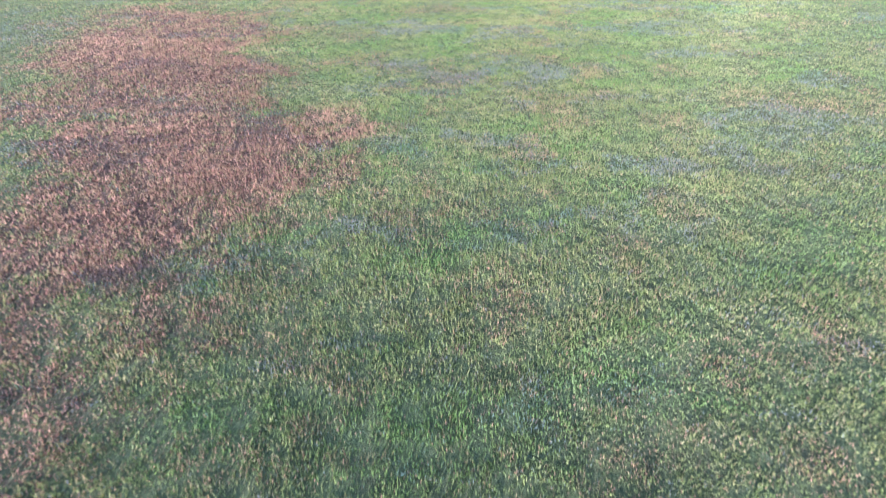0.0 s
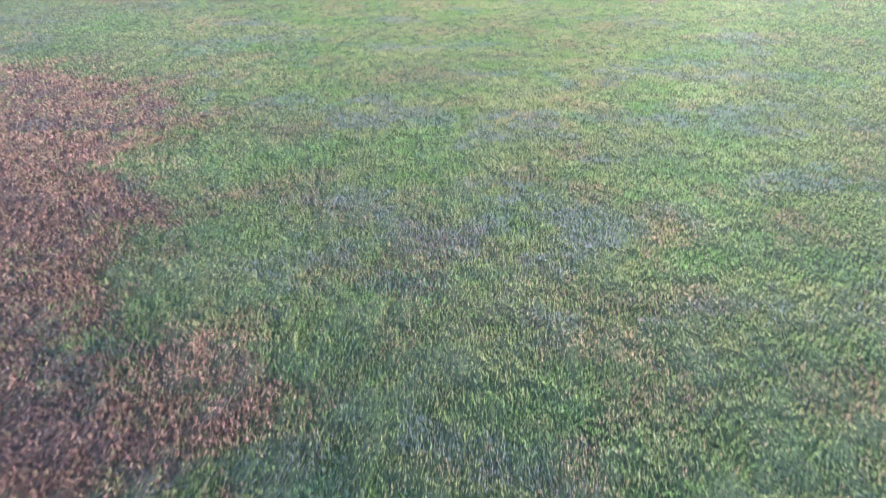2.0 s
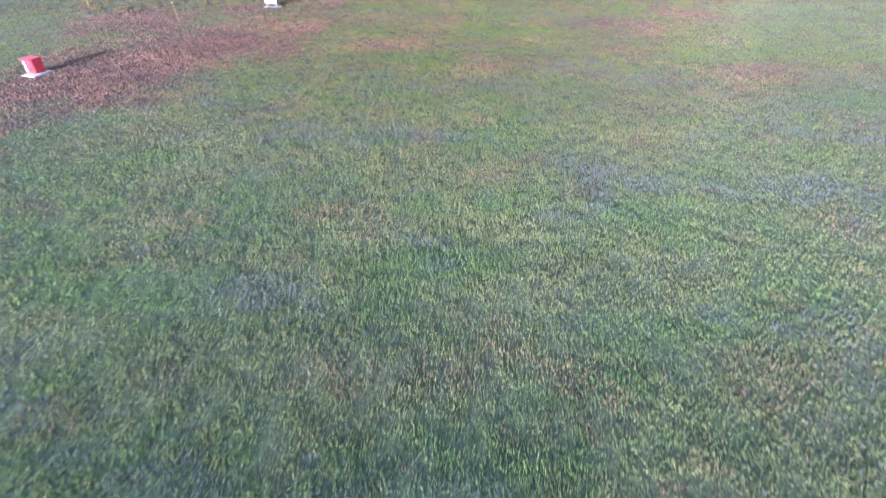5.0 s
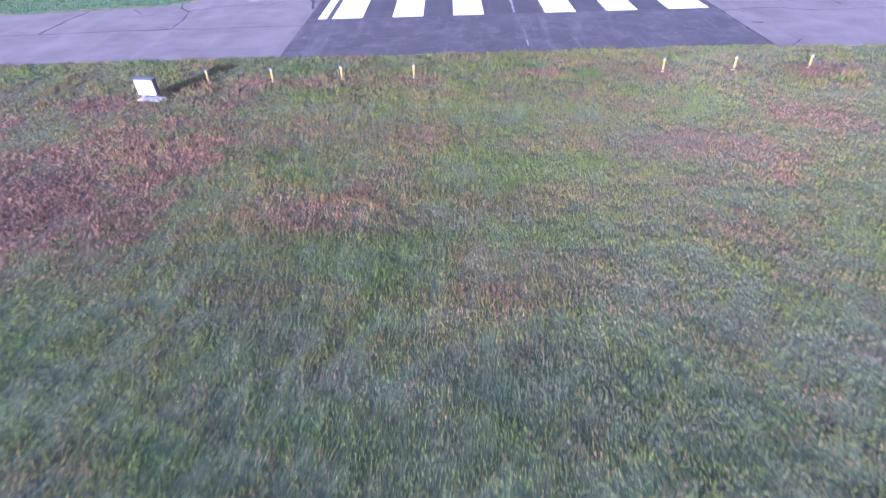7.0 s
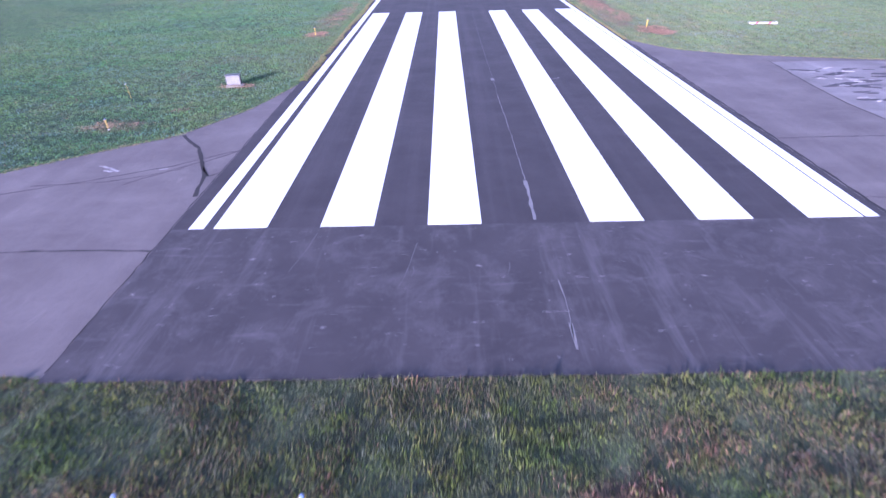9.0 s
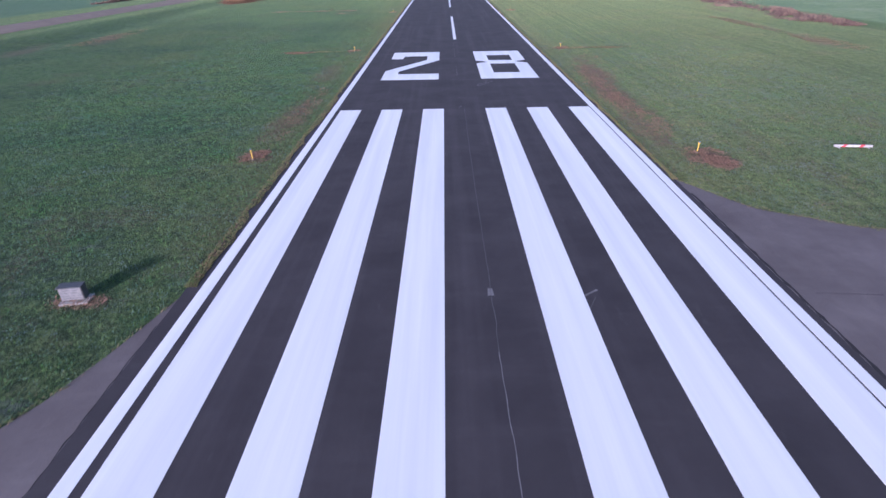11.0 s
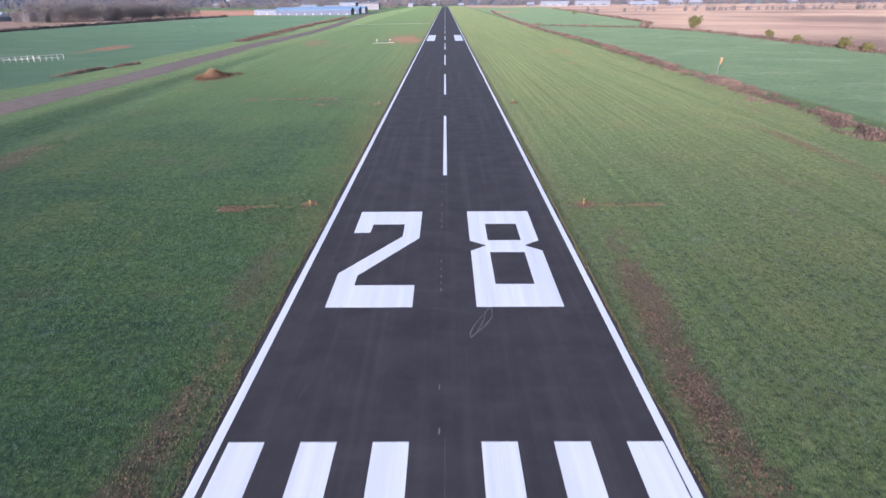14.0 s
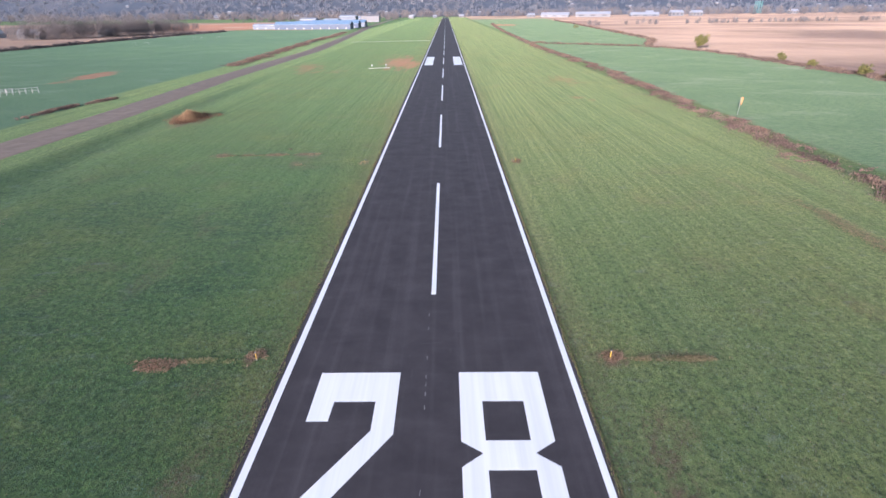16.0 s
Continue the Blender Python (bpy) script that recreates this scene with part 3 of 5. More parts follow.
def build_grass(name, x0, x1, y0, y1, count, tall, wide, seed, label, fade=(900, 1000), dense=None, rim=14.0, tufts=0.0):
    """Upright blades over a stretch of ground; dense: middle and spread of a thicker lane; rim: how softly the outer sides thin out."""
    g = np.random.default_rng(seed)
    x, y = g.uniform(x0, x1, count), g.uniform(y0, y1, count)
    thin = np.ones(count)
    if dense:
        x = np.where(g.random(count) < 0.66, g.normal(dense[0], dense[1], count), x)
        thin = 1 + 0.55 * smooth(0.8, 2.4, np.abs(x - dense[0]) / dense[1])
    clump = fnoise(x, y, 0.30, seed + 5, 2)
    keep = ~paved(x, y) & (g.random(count) < 0.45 + 0.55 * smooth(0.36, 0.56, clump)) & (g.random(count) < smooth(fade[1], fade[0], y))
    if tufts:
        keep &= fnoise(x, y, 0.55, seed + 31, 2) > tufts
    else:
        keep &= (g.random(count) < 0.75) | (y < -12.0) | (y > -6.0)
    if rim:
        keep &= g.random(count) < smooth(x0, x0 + rim, x) * smooth(x1, x1 - rim, x)
    x, y, clump, thin = x[keep], y[keep], clump[keep], thin[keep]
    n = len(x)
    dead = patches(x, y, DEAD, 21)
    patchy = 0.6 * fnoise(x, y, 1.3, 61) + 0.5 * (clump - 0.22)
    a = g.uniform(0, 2 * np.pi, n)
    h = tall * g.uniform(0.55, 1.3, n) * (0.6 + patchy) * (1 + 0.1 * dead)
    w = wide * thin * g.uniform(0.6, 1.35, n) * (1 + 0.7 * dead)
    lean = h * g.uniform(0.0, 0.42, n)
    b = g.uniform(0, 2 * np.pi, n)
    z = ground_height(x, y) - 0.01
    p0 = np.stack([x - np.cos(a) * w, y - np.sin(a) * w, z], -1)
    p1 = np.stack([x + np.cos(a) * w, y + np.sin(a) * w, z], -1)
    p2 = np.stack([x + np.cos(b) * lean, y + np.sin(b) * lean, z + h], -1)
    verts = np.stack([p0, p1, p2], 1).reshape(-1, 3)
    faces = np.arange(3 * n).reshape(-1, 3)
    rnd = 0.52 + (g.random(n) - 0.5) * 0.75 + 0.45 * (fnoise(x, y, 0.26, 71, 2) - 0.5) + 0.5 * (fnoise(x, y * 1.6, 3.2, 75) - 0.5)
    lane = np.sin(2 * np.pi * x / 1.55 + 2.5 * (vnoise(x * 0.2, y * 0.02, 1.0, 91) - 0.5)) + 0.8 * np.sin(2 * np.pi * x / 4.1 + 1.0)
    rnd += (y > -6) * (0.40 * (fnoise(x, y, 0.5, 73, 3) - 0.5) + np.where(x > 0, 0.15, 0.04) * lane * smooth(12, 16, np.abs(x)))
    rnd = np.where((y > -6) & (x < 0), np.minimum(rnd, 0.75 + 0.15 * g.random(n)), rnd)
    rnd = np.clip(rnd - 0.20 * smooth(-42, -20, y) + 0.05 * smooth(-58, -70, y) - np.where(x < 0, 0.06, 0.20) * (y > -6) - 0.10 * (y > -12.5) * (y < -6) - 0.04 * (y > -6) * (x < 0), 0.13, 1)
    blue = 0.35 * fnoise(x, y * 1.4, 0.7, seed + 11, 2) + 0.65 * fnoise(x * 0.6, y * 1.5, 2.4, 117, 3)
    rnd = np.where(g.random(n) < 0.03 + 0.58 * smooth(0.55, 0.68, blue), g.uniform(0, 0.13, n), rnd)
    straw = 0.05 + 0.14 * (y > -5) * (x > 0) + 0.08 * smooth(-55, -68, y) + 0.40 * smooth(0.55, 0.72, fnoise(x * 0.7, y, 1.1, 119, 3)) + 0.36 * smooth(-38, -24, y) * (y < -12.5) * smooth(0.42, 0.66, fnoise(x, y * 1.5, 3.0, 23)) + 0.30 * (y >= -12.5) * (y < -5) * smooth(0.42, 0.6, fnoise(x, y, 1.2, 27))
    dd = np.where(g.random(n) < dead * 0.85 + straw * np.where((y > -5) & (x < 0), 0.35, 1.0), g.uniform(0.40, 0.85, n) + 0.15 * (dead > 0.3), dead * 0.25)
    # the green tint, strongest in the west, paints shade onto the blades
    ob = mesh_from(name, verts, faces, M_BLADES, {"rnd": np.repeat(rnd, 3), "dead": np.repeat(dd, 3), "dry": np.repeat(smooth(-36, -22, y) * (y < -6), 3), "lush_shade": np.repeat((y > -5) * np.where(x < 0, 0.70, 0.28) * (0.45 + 0.75 * fnoise(x, y, 6.0, 83)), 3)})
    return tagged(ob, label, "grass", kind="stuff")


build_grass("approach_grass", -46, 40, -77.5, -6.5, 2450000, 0.088, 0.0100, 101, "short wet autumn grass with straw-coloured dry blades", dense=(-4.8, 8.5))
build_grass("verge_grass", -46, 44, -6.5, 120, 1250000, 0.085, 0.020, 103, "short mown green grass beside the runway", (40, 116))


def edge_fringe(name, curve, x0, x1, seed, label):
    """Straw and grit lying along the curved edge of a paved fillet."""
    g = np.random.default_rng(seed)
    n = 2400
    x = g.uniform(x0, x1, n)
    y = curve(x) + g.normal(0.02, 0.13, n)
    a, h = g.uniform(0, 2 * np.pi, n), g.uniform(0.02, 0.09, n)
    w = g.uniform(0.012, 0.035, n)
    z = np.zeros(n)
    p0 = np.stack([x - np.cos(a) * w, y - np.sin(a) * w, z], -1)
    p1 = np.stack([x + np.cos(a) * w, y + np.sin(a) * w, z + h * 0.2], -1)
    p2 = np.stack([x + np.sin(a) * h, y - np.cos(a) * h, z + h * 0.6], -1)
    ob = mesh_from(name, np.stack([p0, p1, p2], 1).reshape(-1, 3), np.arange(3 * n).reshape(-1, 3), M_BLADES, {"rnd": np.repeat(g.uniform(0.3, 1.0, n), 3), "dead": np.repeat(g.choice([0.0, 0.2, 0.6], n), 3)})
    return tagged(ob, label, "grass", kind="stuff")


edge_fringe("straw_fringe", taxi_left_edge, -34, -11.9, 131, "dry straw and grit along the edge of the apron")
edge_fringe("straw_fringe", taxi_right_edge, 11.4, 34, 132, "dry straw and grit along the edge of the apron")
def edge_tufts(name, x0, x1, y0, y1, seed, label):
    """Tufts and straw that creep over the straight edge of the runway."""
    g = np.random.default_rng(seed)
    n = 26000
    y = y0 + (y1 - y0) * g.random(n) ** 1.5
    x = x0 + (x1 - x0) * g.random(n) ** 0.8 * (0.35 + 0.9 * fnoise(y, y * 0, 1.6, seed))
    a, h, w = g.uniform(0, 2 * np.pi, n), g.uniform(0.03, 0.09, n), g.uniform(0.012, 0.03, n)
    z = np.full(n, -0.004)
    p0 = np.stack([x - np.cos(a) * w, y - np.sin(a) * w, z], -1)
    p1 = np.stack([x + np.cos(a) * w, y + np.sin(a) * w, z], -1)
    p2 = np.stack([x + np.sin(a) * h * 0.7, y - np.cos(a) * h * 0.7, z + h], -1)
    ob = mesh_from(name, np.stack([p0, p1, p2], 1).reshape(-1, 3), np.arange(3 * n).reshape(-1, 3), M_BLADES, {"rnd": np.repeat(g.uniform(0.15, 0.85, n), 3), "dead": np.repeat(g.choice([0.0, 0.3, 0.8], n), 3)})
    return tagged(ob, label, "grass", kind="stuff")


edge_tufts("edge_grass", -12.05, -11.48, 18.5, 190, 141, "grass and straw creeping over the runway's edge")
edge_tufts("edge_grass", 11.5, 11.15, 29.0, 190, 142, "grass and straw creeping over the runway's edge")
build_grass("rough_weeds", -38, 34, -12.2, -6.4, 150000, 0.15, 0.013, 107, "coarse tangled weeds at the end of the pavement", tufts=0.49)


# ---- runway and its paint ----
def build_runway():
    bm = bmesh.new()
    ys = [RW_0, -4, 0, 20, 60, 150, 400, 1000, RW_1]
    for a, b in zip(ys, ys[1:]):
        block(bm, RW_L, RW_R, a, b, -0.30, 0.0)
    bmesh.ops.remove_doubles(bm, verts=bm.verts, dist=0.001)
    rw = part("runway", bm, M_ASPHALT)
    part("dusty_end", block(bmesh.new(), RW_L + 0.01, RW_R - 0.01, RW_0 + 0.01, -0.02, -0.05, 0.002), M_DUSTY, rw, "dusty scuffed asphalt before the threshold")
    tagged(rw, "dark fresh asphalt runway with white painted markings", "runway", kind="structure")
    z0, z1 = -0.01, 0.006
    for k in range(6):
        x0 = (-6 + 2 * k) * STRIPE if k < 3 else (1 + 2 * (k - 3)) * STRIPE
        part("threshold_stripe", block(bmesh.new(), x0, x0 + STRIPE, 0, 150 * F, z0, z1), M_PAINT, rw, "white painted stripe")
    part("edge_line", block(bmesh.new(), -11.33, -10.84, 0, 2130, z0, z1), M_PAINT, rw, "white painted edge line")
    part("edge_line", block(bmesh.new(), 10.59, 11.04, 0, 2130, z0, z1), M_PAINT, rw, "white painted edge line")
    two = [(-8.4, 76.35), (-2.3, 76.35), (-2.3, 69.85), (-6.83, 62.75), (-6.83, 61.2), (-2.3, 61.2), (-2.3, 58.06), (-8.4, 58.06), (-8.4, 63.1), (-3.85, 70.2), (-3.85, 73.05), (-6.83, 73.05), (-6.9, 71.08), (-8.4, 71.08)]
    part("numeral_two", slab(bmesh.new(), two, z0, z1), M_PAINT, rw, "white painted runway numeral 2")
    eight = [(2.2, 76.35), (8.3, 76.35), (8.3, 69.2), (6.9, 68.2), (8.3, 67.1), (8.3, 58.06), (2.2, 58.06), (2.2, 67.1), (3.58, 68.2), (2.2, 69.2)]
    holes = [[(3.8, 73.05), (6.74, 73.05), (6.74, 69.28), (3.8, 69.28)], [(3.8, 66.85), (6.74, 66.85), (6.74, 61.3), (3.8, 61.3)]]
    part("numeral_eight", slab(bmesh.new(), eight, z0, z1, holes), M_PAINT, rw, "white painted runway numeral 8")
    y = 88.6
    while y < 2080:
        part("centreline_dash", block(bmesh.new(), -0.23, 0.23, y, y + 120 * F, z0, z1), M_PAINT, rw, "white painted dash")
        y += 200 * F
    for s in (-1, 1):
        x0, x1 = (-9.9, -5.5) if s < 0 else (5.4, 9.8)
        part("aiming_mark", block(bmesh.new(), x0, x1, 326, 378, z0, z1), M_PAINT, rw, "broad white painted block")
    for k in range(6):
        x0 = (-6 + 2 * k) * STRIPE if k < 3 else (1 + 2 * (k - 3)) * STRIPE
        part("threshold_stripe", block(bmesh.new(), x0, x0 + STRIPE, 2096, 2140, z0, z1), M_PAINT, rw, "white painted stripe")
    return rw


runway = build_runway()


def build_taxiway(name, side):
    bm = bmesh.new()
    if side < 0:
        xs = np.linspace(RW_L - 0.004, -60, 60)
        lo, hi = -6.55 + 0.12 * np.sin(xs * 1.3), taxi_left_edge(xs)
    else:
        xs = np.linspace(RW_R + 0.004, 60, 60)
        lo, hi = -7.15 + 0.12 * np.sin(xs * 1.1), taxi_right_edge(xs)
    hi = hi + (vnoise(xs, xs * 0, 0.9, 5) - 0.5) * 0.25
    pts = [(x, a) for x, a in zip(xs, lo)] + [(x, b) for x, b in zip(xs[::-1], hi[::-1])]
    slab(bm, pts, -0.28, -0.006)
    return tagged(part(name, bm, M_OLD), "weathered grey asphalt apron with dark cracks", "taxiway", kind="structure")


taxi_left = build_taxiway("taxiway_west", -1)
taxi_right = build_taxiway("taxiway_east", 1)

M_WORN = asphalt_material("worn_asphalt", (0.15, 0.135, 0.132), (0.25, 0.23, 0.225), 0.3, 0.5)
M_CHIP = plain("broken_asphalt", (0.045, 0.040, 0.046), 0.9, 0.0, 0.2, 2.0)
M_PALECHIP = plain("bleached_asphalt", (0.34, 0.32, 0.31), 0.9, 0.0, 0.2, 2.0)
PATCH_EDGE = [(17.8, 9.0), (17.6, 11.6), (17.8, 14.6), (18.0, 17.4), (18.4, 20.6)]
bm = bmesh.new()
slab(bm, PATCH_EDGE + [(22, 20.6), (27, 19.8), (40, 18.6), (46, 12), (46, 7), (24, 6.4)], -0.05, -0.002)
part("worn_patch", bm, M_WORN, taxi_right, "broken up pale and dark asphalt")


def fragment(seed, pale):
    """One flat, jagged piece of a broken surface layer."""
    r = random.Random(seed)
    pts = []
    for i in range(9):
        a = i * math.tau / 9
        f = r.uniform(0.55, 1.1)
        pts.append((math.cos(a) * 0.5 * f, math.sin(a) * 0.16 * f))
    bm = slab(bmesh.new(), pts, -0.004, 0.012 if pale else 0.006)
    me = bpy.data.meshes.new("fragment")
    bm.normal_update()
    bm.to_mesh(me)
    bm.free()
    me.materials.append(M_PALECHIP if pale else M_CHIP)
    return me


rf = random.Random(77)
DARK_BITS, PALE_BITS = [fragment(i, False) for i in range(6)], [fragment(40 + i, True) for i in range(4)]
for i in range(230):
    pale = i % 3 == 2
    fx = 18.9 + rf.random() ** 1.2 * 14
    fy = rf.uniform(9.0, 19.2) if fx > 20 else rf.uniform(11.5, 18.4)
    bit = new("fragment", rf.choice(PALE_BITS if pale else DARK_BITS))
    bit.parent = taxi_right
    size = rf.uniform(0.3, 0.8) if pale else rf.uniform(0.6, 2.0)
    bit.matrix_basis = pose(fx, fy, 0.001 + 0.0005 * (i % 7), 0, 0, rf.uniform(-25, 25)) @ Matrix.Diagonal((size, size * rf.uniform(0.5, 1.1), 1, 1))

CRACKS_L = [
    ([(-15.3, 9.0), (-14.6, 8.1), (-13.9, 7.3), (-13.4, 6.2), (-12.9, 5.2), (-12.5, 4.3), (-12.1, 2.4)], 0.17), ([(-12.9, 5.2), (-12.3, 4.2), (-12.0, 4.5)], 0.12),
    ([(-13.2, 5.6), (-12.6, 6.1), (-11.95, 6.9)], 0.07),
    ([(-60, -1.4), (-40, -1.7), (-26.0, -1.5), (-21.4, -1.2), (-19.4, -1.1), (-17.5, -1.4), (-16.5, -1.2), (-13.8, -1.2), (-11.95, -1.3)], 0.08), ([(-21.4, -1.25), (-20.4, -1.3), (-19.4, -1.15)], 0.12),
    ([(-26.9, -1.4), (-26.9, 0.3), (-26.9, 1.7), (-26.6, 3.5)], 0.15), ([(-23.8, 3.6), (-22.9, 2.5)], 0.09),
    ([(-22.9, 1.8), (-20.3, 2.7), (-17.0, 4.0), (-14.2, 5.3), (-12.2, 6.8)], 0.06), ([(-21.2, 4.8), (-20.7, 3.5), (-19.9, 2.6), (-19.5, 0.6), (-19.5, -0.9)], 0.13),
    ([(-21.4, -1.2), (-20.3, -0.7), (-19.7, -0.9)], 0.04), ([(-15.4, 3.6), (-13.2, 5.7)], 0.05), ([(-19, 3.6), (-16, 3.9), (-13.6, 5.0)], 0.05),
    ([(-11.92, -6.4), (-11.95, 2), (-11.93, 8), (-11.92, 16)], 0.05),
]
CRACKS_R = [
    ([(18.4, 20.9), (18.0, 17.4), (17.7, 14.6), (17.5, 11.6), (17.7, 9.0), (18.6, 7.2)], 0.09), ([(11.45, 7.0), (13.5, 7.1), (16.3, 7.05), (22, 6.8), (40, 6.6)], 0.08),
    ([(11.5, 1.4), (13.3, 1.0), (14.9, 0.9), (16.6, 1.2)], 0.05), ([(11.5, -0.7), (13.7, -0.3), (14.8, -0.4), (16.0, -1.0), (17.7, -1.1), (26, -0.8)], 0.07), ([(12.4, -1.0), (13.7, -0.4)], 0.04),
    ([(17.0, 7.0), (16.8, 3.3), (16.8, 1.5), (17.8, 0.2)], 0.05), ([(18.3, 7.0), (18.4, 3.1), (18.4, -0.1)], 0.08),
    ([(11.42, -7), (11.44, 0), (11.43, 8), (11.44, 16), (11.43, 27)], 0.14), ([(12.1, -3.0), (12.6, -3.2)], 0.16), ([(12.2, -6.9), (12.6, -6.5), (13.0, -6.1)], 0.09), ([(12.6, -6.5), (13.1, -6.7)], 0.08),
    ([(12.1, 17.5), (14.5, 17.3)], 0.03),
]
for i, (pts, w) in enumerate(CRACKS_L):
    part("crack", ribbon(bmesh.new(), pts, w, -0.002, 0.03, seed=i), M_CRACK, taxi_left, "dark open crack")
for i, (x0, y0, x1, y1) in enumerate(((-17.3, 5.5, -16.2, 4.9), (-14.6, 5.0, -14.3, 5.1), (-16.9, 5.0, -16.5, 4.8))):
    part("chipped_edge", ribbon(bmesh.new(), [(x0, y0), (x1, y1)], 0.12, 0.001, 0.05, 0.2, seed=i + 90), M_PALECHIP, taxi_left, "pale chipped asphalt")
for i, (pts, w) in enumerate(CRACKS_R):
    part("crack", ribbon(bmesh.new(), pts, w, -0.002, 0.03, seed=i + 30), M_CRACK, taxi_right, "dark open crack")
SCUFFS = [
    ([(-0.02, 46), (-0.05, 33), (0.0, 22.7), (0.03, 19.6), (0.0, 17.8), (0.05, 15.9), (0.0, 14.4)], 0.035), ([(0.0, 14.4), (0.1, 8.1), (0.08, 3.2)], 0.03), ([(0.09, 3.2), (0.0, 0.2)], 0.13),
    ([(0.15, -3.2), (0.17, -4.4), (0.06, -5.6)], 0.03), ([(0.1, -5.0), (0.06, -5.9)], 0.12), ([(0.0, 18.1), (0.01, 17.6)], 0.22), ([(3.2, 17.3), (4.1, 17.9)], 0.10),
    ([(1.6, 54.4), (1.62, 55.0), (2.1, 56.2), (2.8, 57.45), (3.2, 58.0)], 0.05), ([(3.2, 58.0), (3.2, 56.8), (2.5, 55.5), (1.65, 54.4)], 0.05), ([(2.8, 57.4), (2.5, 56.2), (2.0, 54.9), (1.6, 54.4)], 0.04),
]
for y0 in (46.2, 49.5, 60.2, 61.3, 62.4, 63.6, 65.0, 72.2, 73.6, 74.7, 75.6, 78.0, 82.3, 84.6):
    SCUFFS.append(([(-0.32, y0), (-0.30, y0 + 0.45)], 0.07))
for x0, y0, x1, y1 in ((-4.2, -3.4, -3.8, -1.1), (-7.4, -2.6, -7.0, -0.4), (2.2, -3.2, 3.6, -3.0), (4.0, -2.0, 4.6, -2.4), (6.6, -5.2, 8.6, -4.9), (8.9, -4.0, 9.4, -5.4), (-1.2, -2.8, -1.1, -2.3), (-3.9, -2.9, -3.85, -2.4), (3.1, 16.0, 3.9, 17.4), (2.0, 82.0, 2.9, 82.1), (-0.9, 80.2, 0.9, 80.4), (-0.9, 57.9, 1.4, 57.4), (9.2, 60.5, 9.4, 57.2)):
    SCUFFS.append(([(x0, y0), ((x0 + x1) / 2 + 0.05, (y0 + y1) / 2), (x1, y1)], 0.035))
for i, (pts, w) in enumerate(SCUFFS):
    part("scuff", ribbon(bmesh.new(), pts, w, 0.004, 0.02, seed=i + 60), M_FAINT if w == 0.035 else M_SCUFF, runway, "pale scuff")


def build_road():
    bm = bmesh.new()
    ys = np.concatenate([np.linspace(90, 420, 60), np.linspace(430, 1900, 60)])
    mid = np.interp(ys, [90, 150, 190, 280, 450, 740, 1083, 1900], [-91, -91, -90.5, -94.5, -94, -112, -137, -170])
    a = [bm.verts.new((m - 5.4, y, 0.05)) for m, y in zip(mid, ys)]
    b = [bm.verts.new((m + 5.4, y, 0.05)) for m, y in zip(mid, ys)]
    c = [bm.verts.new((m - 6.2, y, -0.1)) for m, y in zip(mid, ys)]
    d = [bm.verts.new((m + 6.2, y, -0.1)) for m, y in zip(mid, ys)]
    for i in range(len(ys) - 1):
        bm.faces.new((a[i], b[i], b[i + 1], a[i + 1]))
        bm.faces.new((c[i], a[i], a[i + 1], c[i + 1]))
        bm.faces.new((b[i], d[i], d[i + 1], b[i + 1]))
    return tagged(part("service_road", bm, M_ROAD), "pale gravel service road running beside the airfield", "road", kind="structure")


build_road()


M_CREAM = plain("faded_yellow_enamel", (0.36, 0.25, 0.055), 0.6)
M_LENS = Mat("blue_lamp_glass", 0.1).color((0.16, 0.22, 0.36)).m
M_PANEL = plain("matt_white_enamel", (0.56, 0.56, 0.54), 0.6)
M_FENCE = plain("weathered_white_paint", (0.42, 0.42, 0.41), 0.7)
M_SILVER = plain("grey_enamel", (0.15, 0.155, 0.165), 0.5)
M_DIM = plain("dark_grey_enamel", (0.06, 0.062, 0.07), 0.5)


def litter(name, x, y, rx, ry, count, size, seed, dead, label):
    """Dead stalks and leaf litter lying in a ragged patch."""
    g = np.random.default_rng(seed)
    a, r = g.uniform(0, 2 * np.pi, count), np.sqrt(g.random(count)) * (0.7 + 0.5 * vnoise(np.arange(count) * 0.0, g.random(count) * 40, 4.0, seed))
    px, py = x + np.cos(a) * r * rx, y + np.sin(a) * r * ry
    keep = (fnoise(px, py, 1.0, seed + 3) > 0.40 + 0.25 * (r - 0.6)) & ~paved(px, py)
    px, py = px[keep], py[keep]
    n = len(px)
    b, w, l = g.uniform(0, 2 * np.pi, n), size * g.uniform(0.12, 0.3, n), size * g.uniform(0.5, 1.3, n)
    z = ground_height(px, py) + g.uniform(0.0, 0.07, n)
    p0 = np.stack([px - np.cos(b) * w, py - np.sin(b) * w, z], -1)
    p1 = np.stack([px + np.cos(b) * w, py + np.sin(b) * w, z + 0.02], -1)
    p2 = np.stack([px + np.sin(b) * l, py - np.cos(b) * l, z + g.uniform(0.0, 0.8, n) * l], -1)
    ob = mesh_from(name, np.stack([p0, p1, p2], 1).reshape(-1, 3), np.arange(3 * n).reshape(-1, 3), M_BLADES, {"rnd": np.repeat(g.uniform(0.35, 1.0, n), 3), "dead": np.full(3 * n, dead)})
    return tagged(ob, label, "dead weeds", kind="stuff")


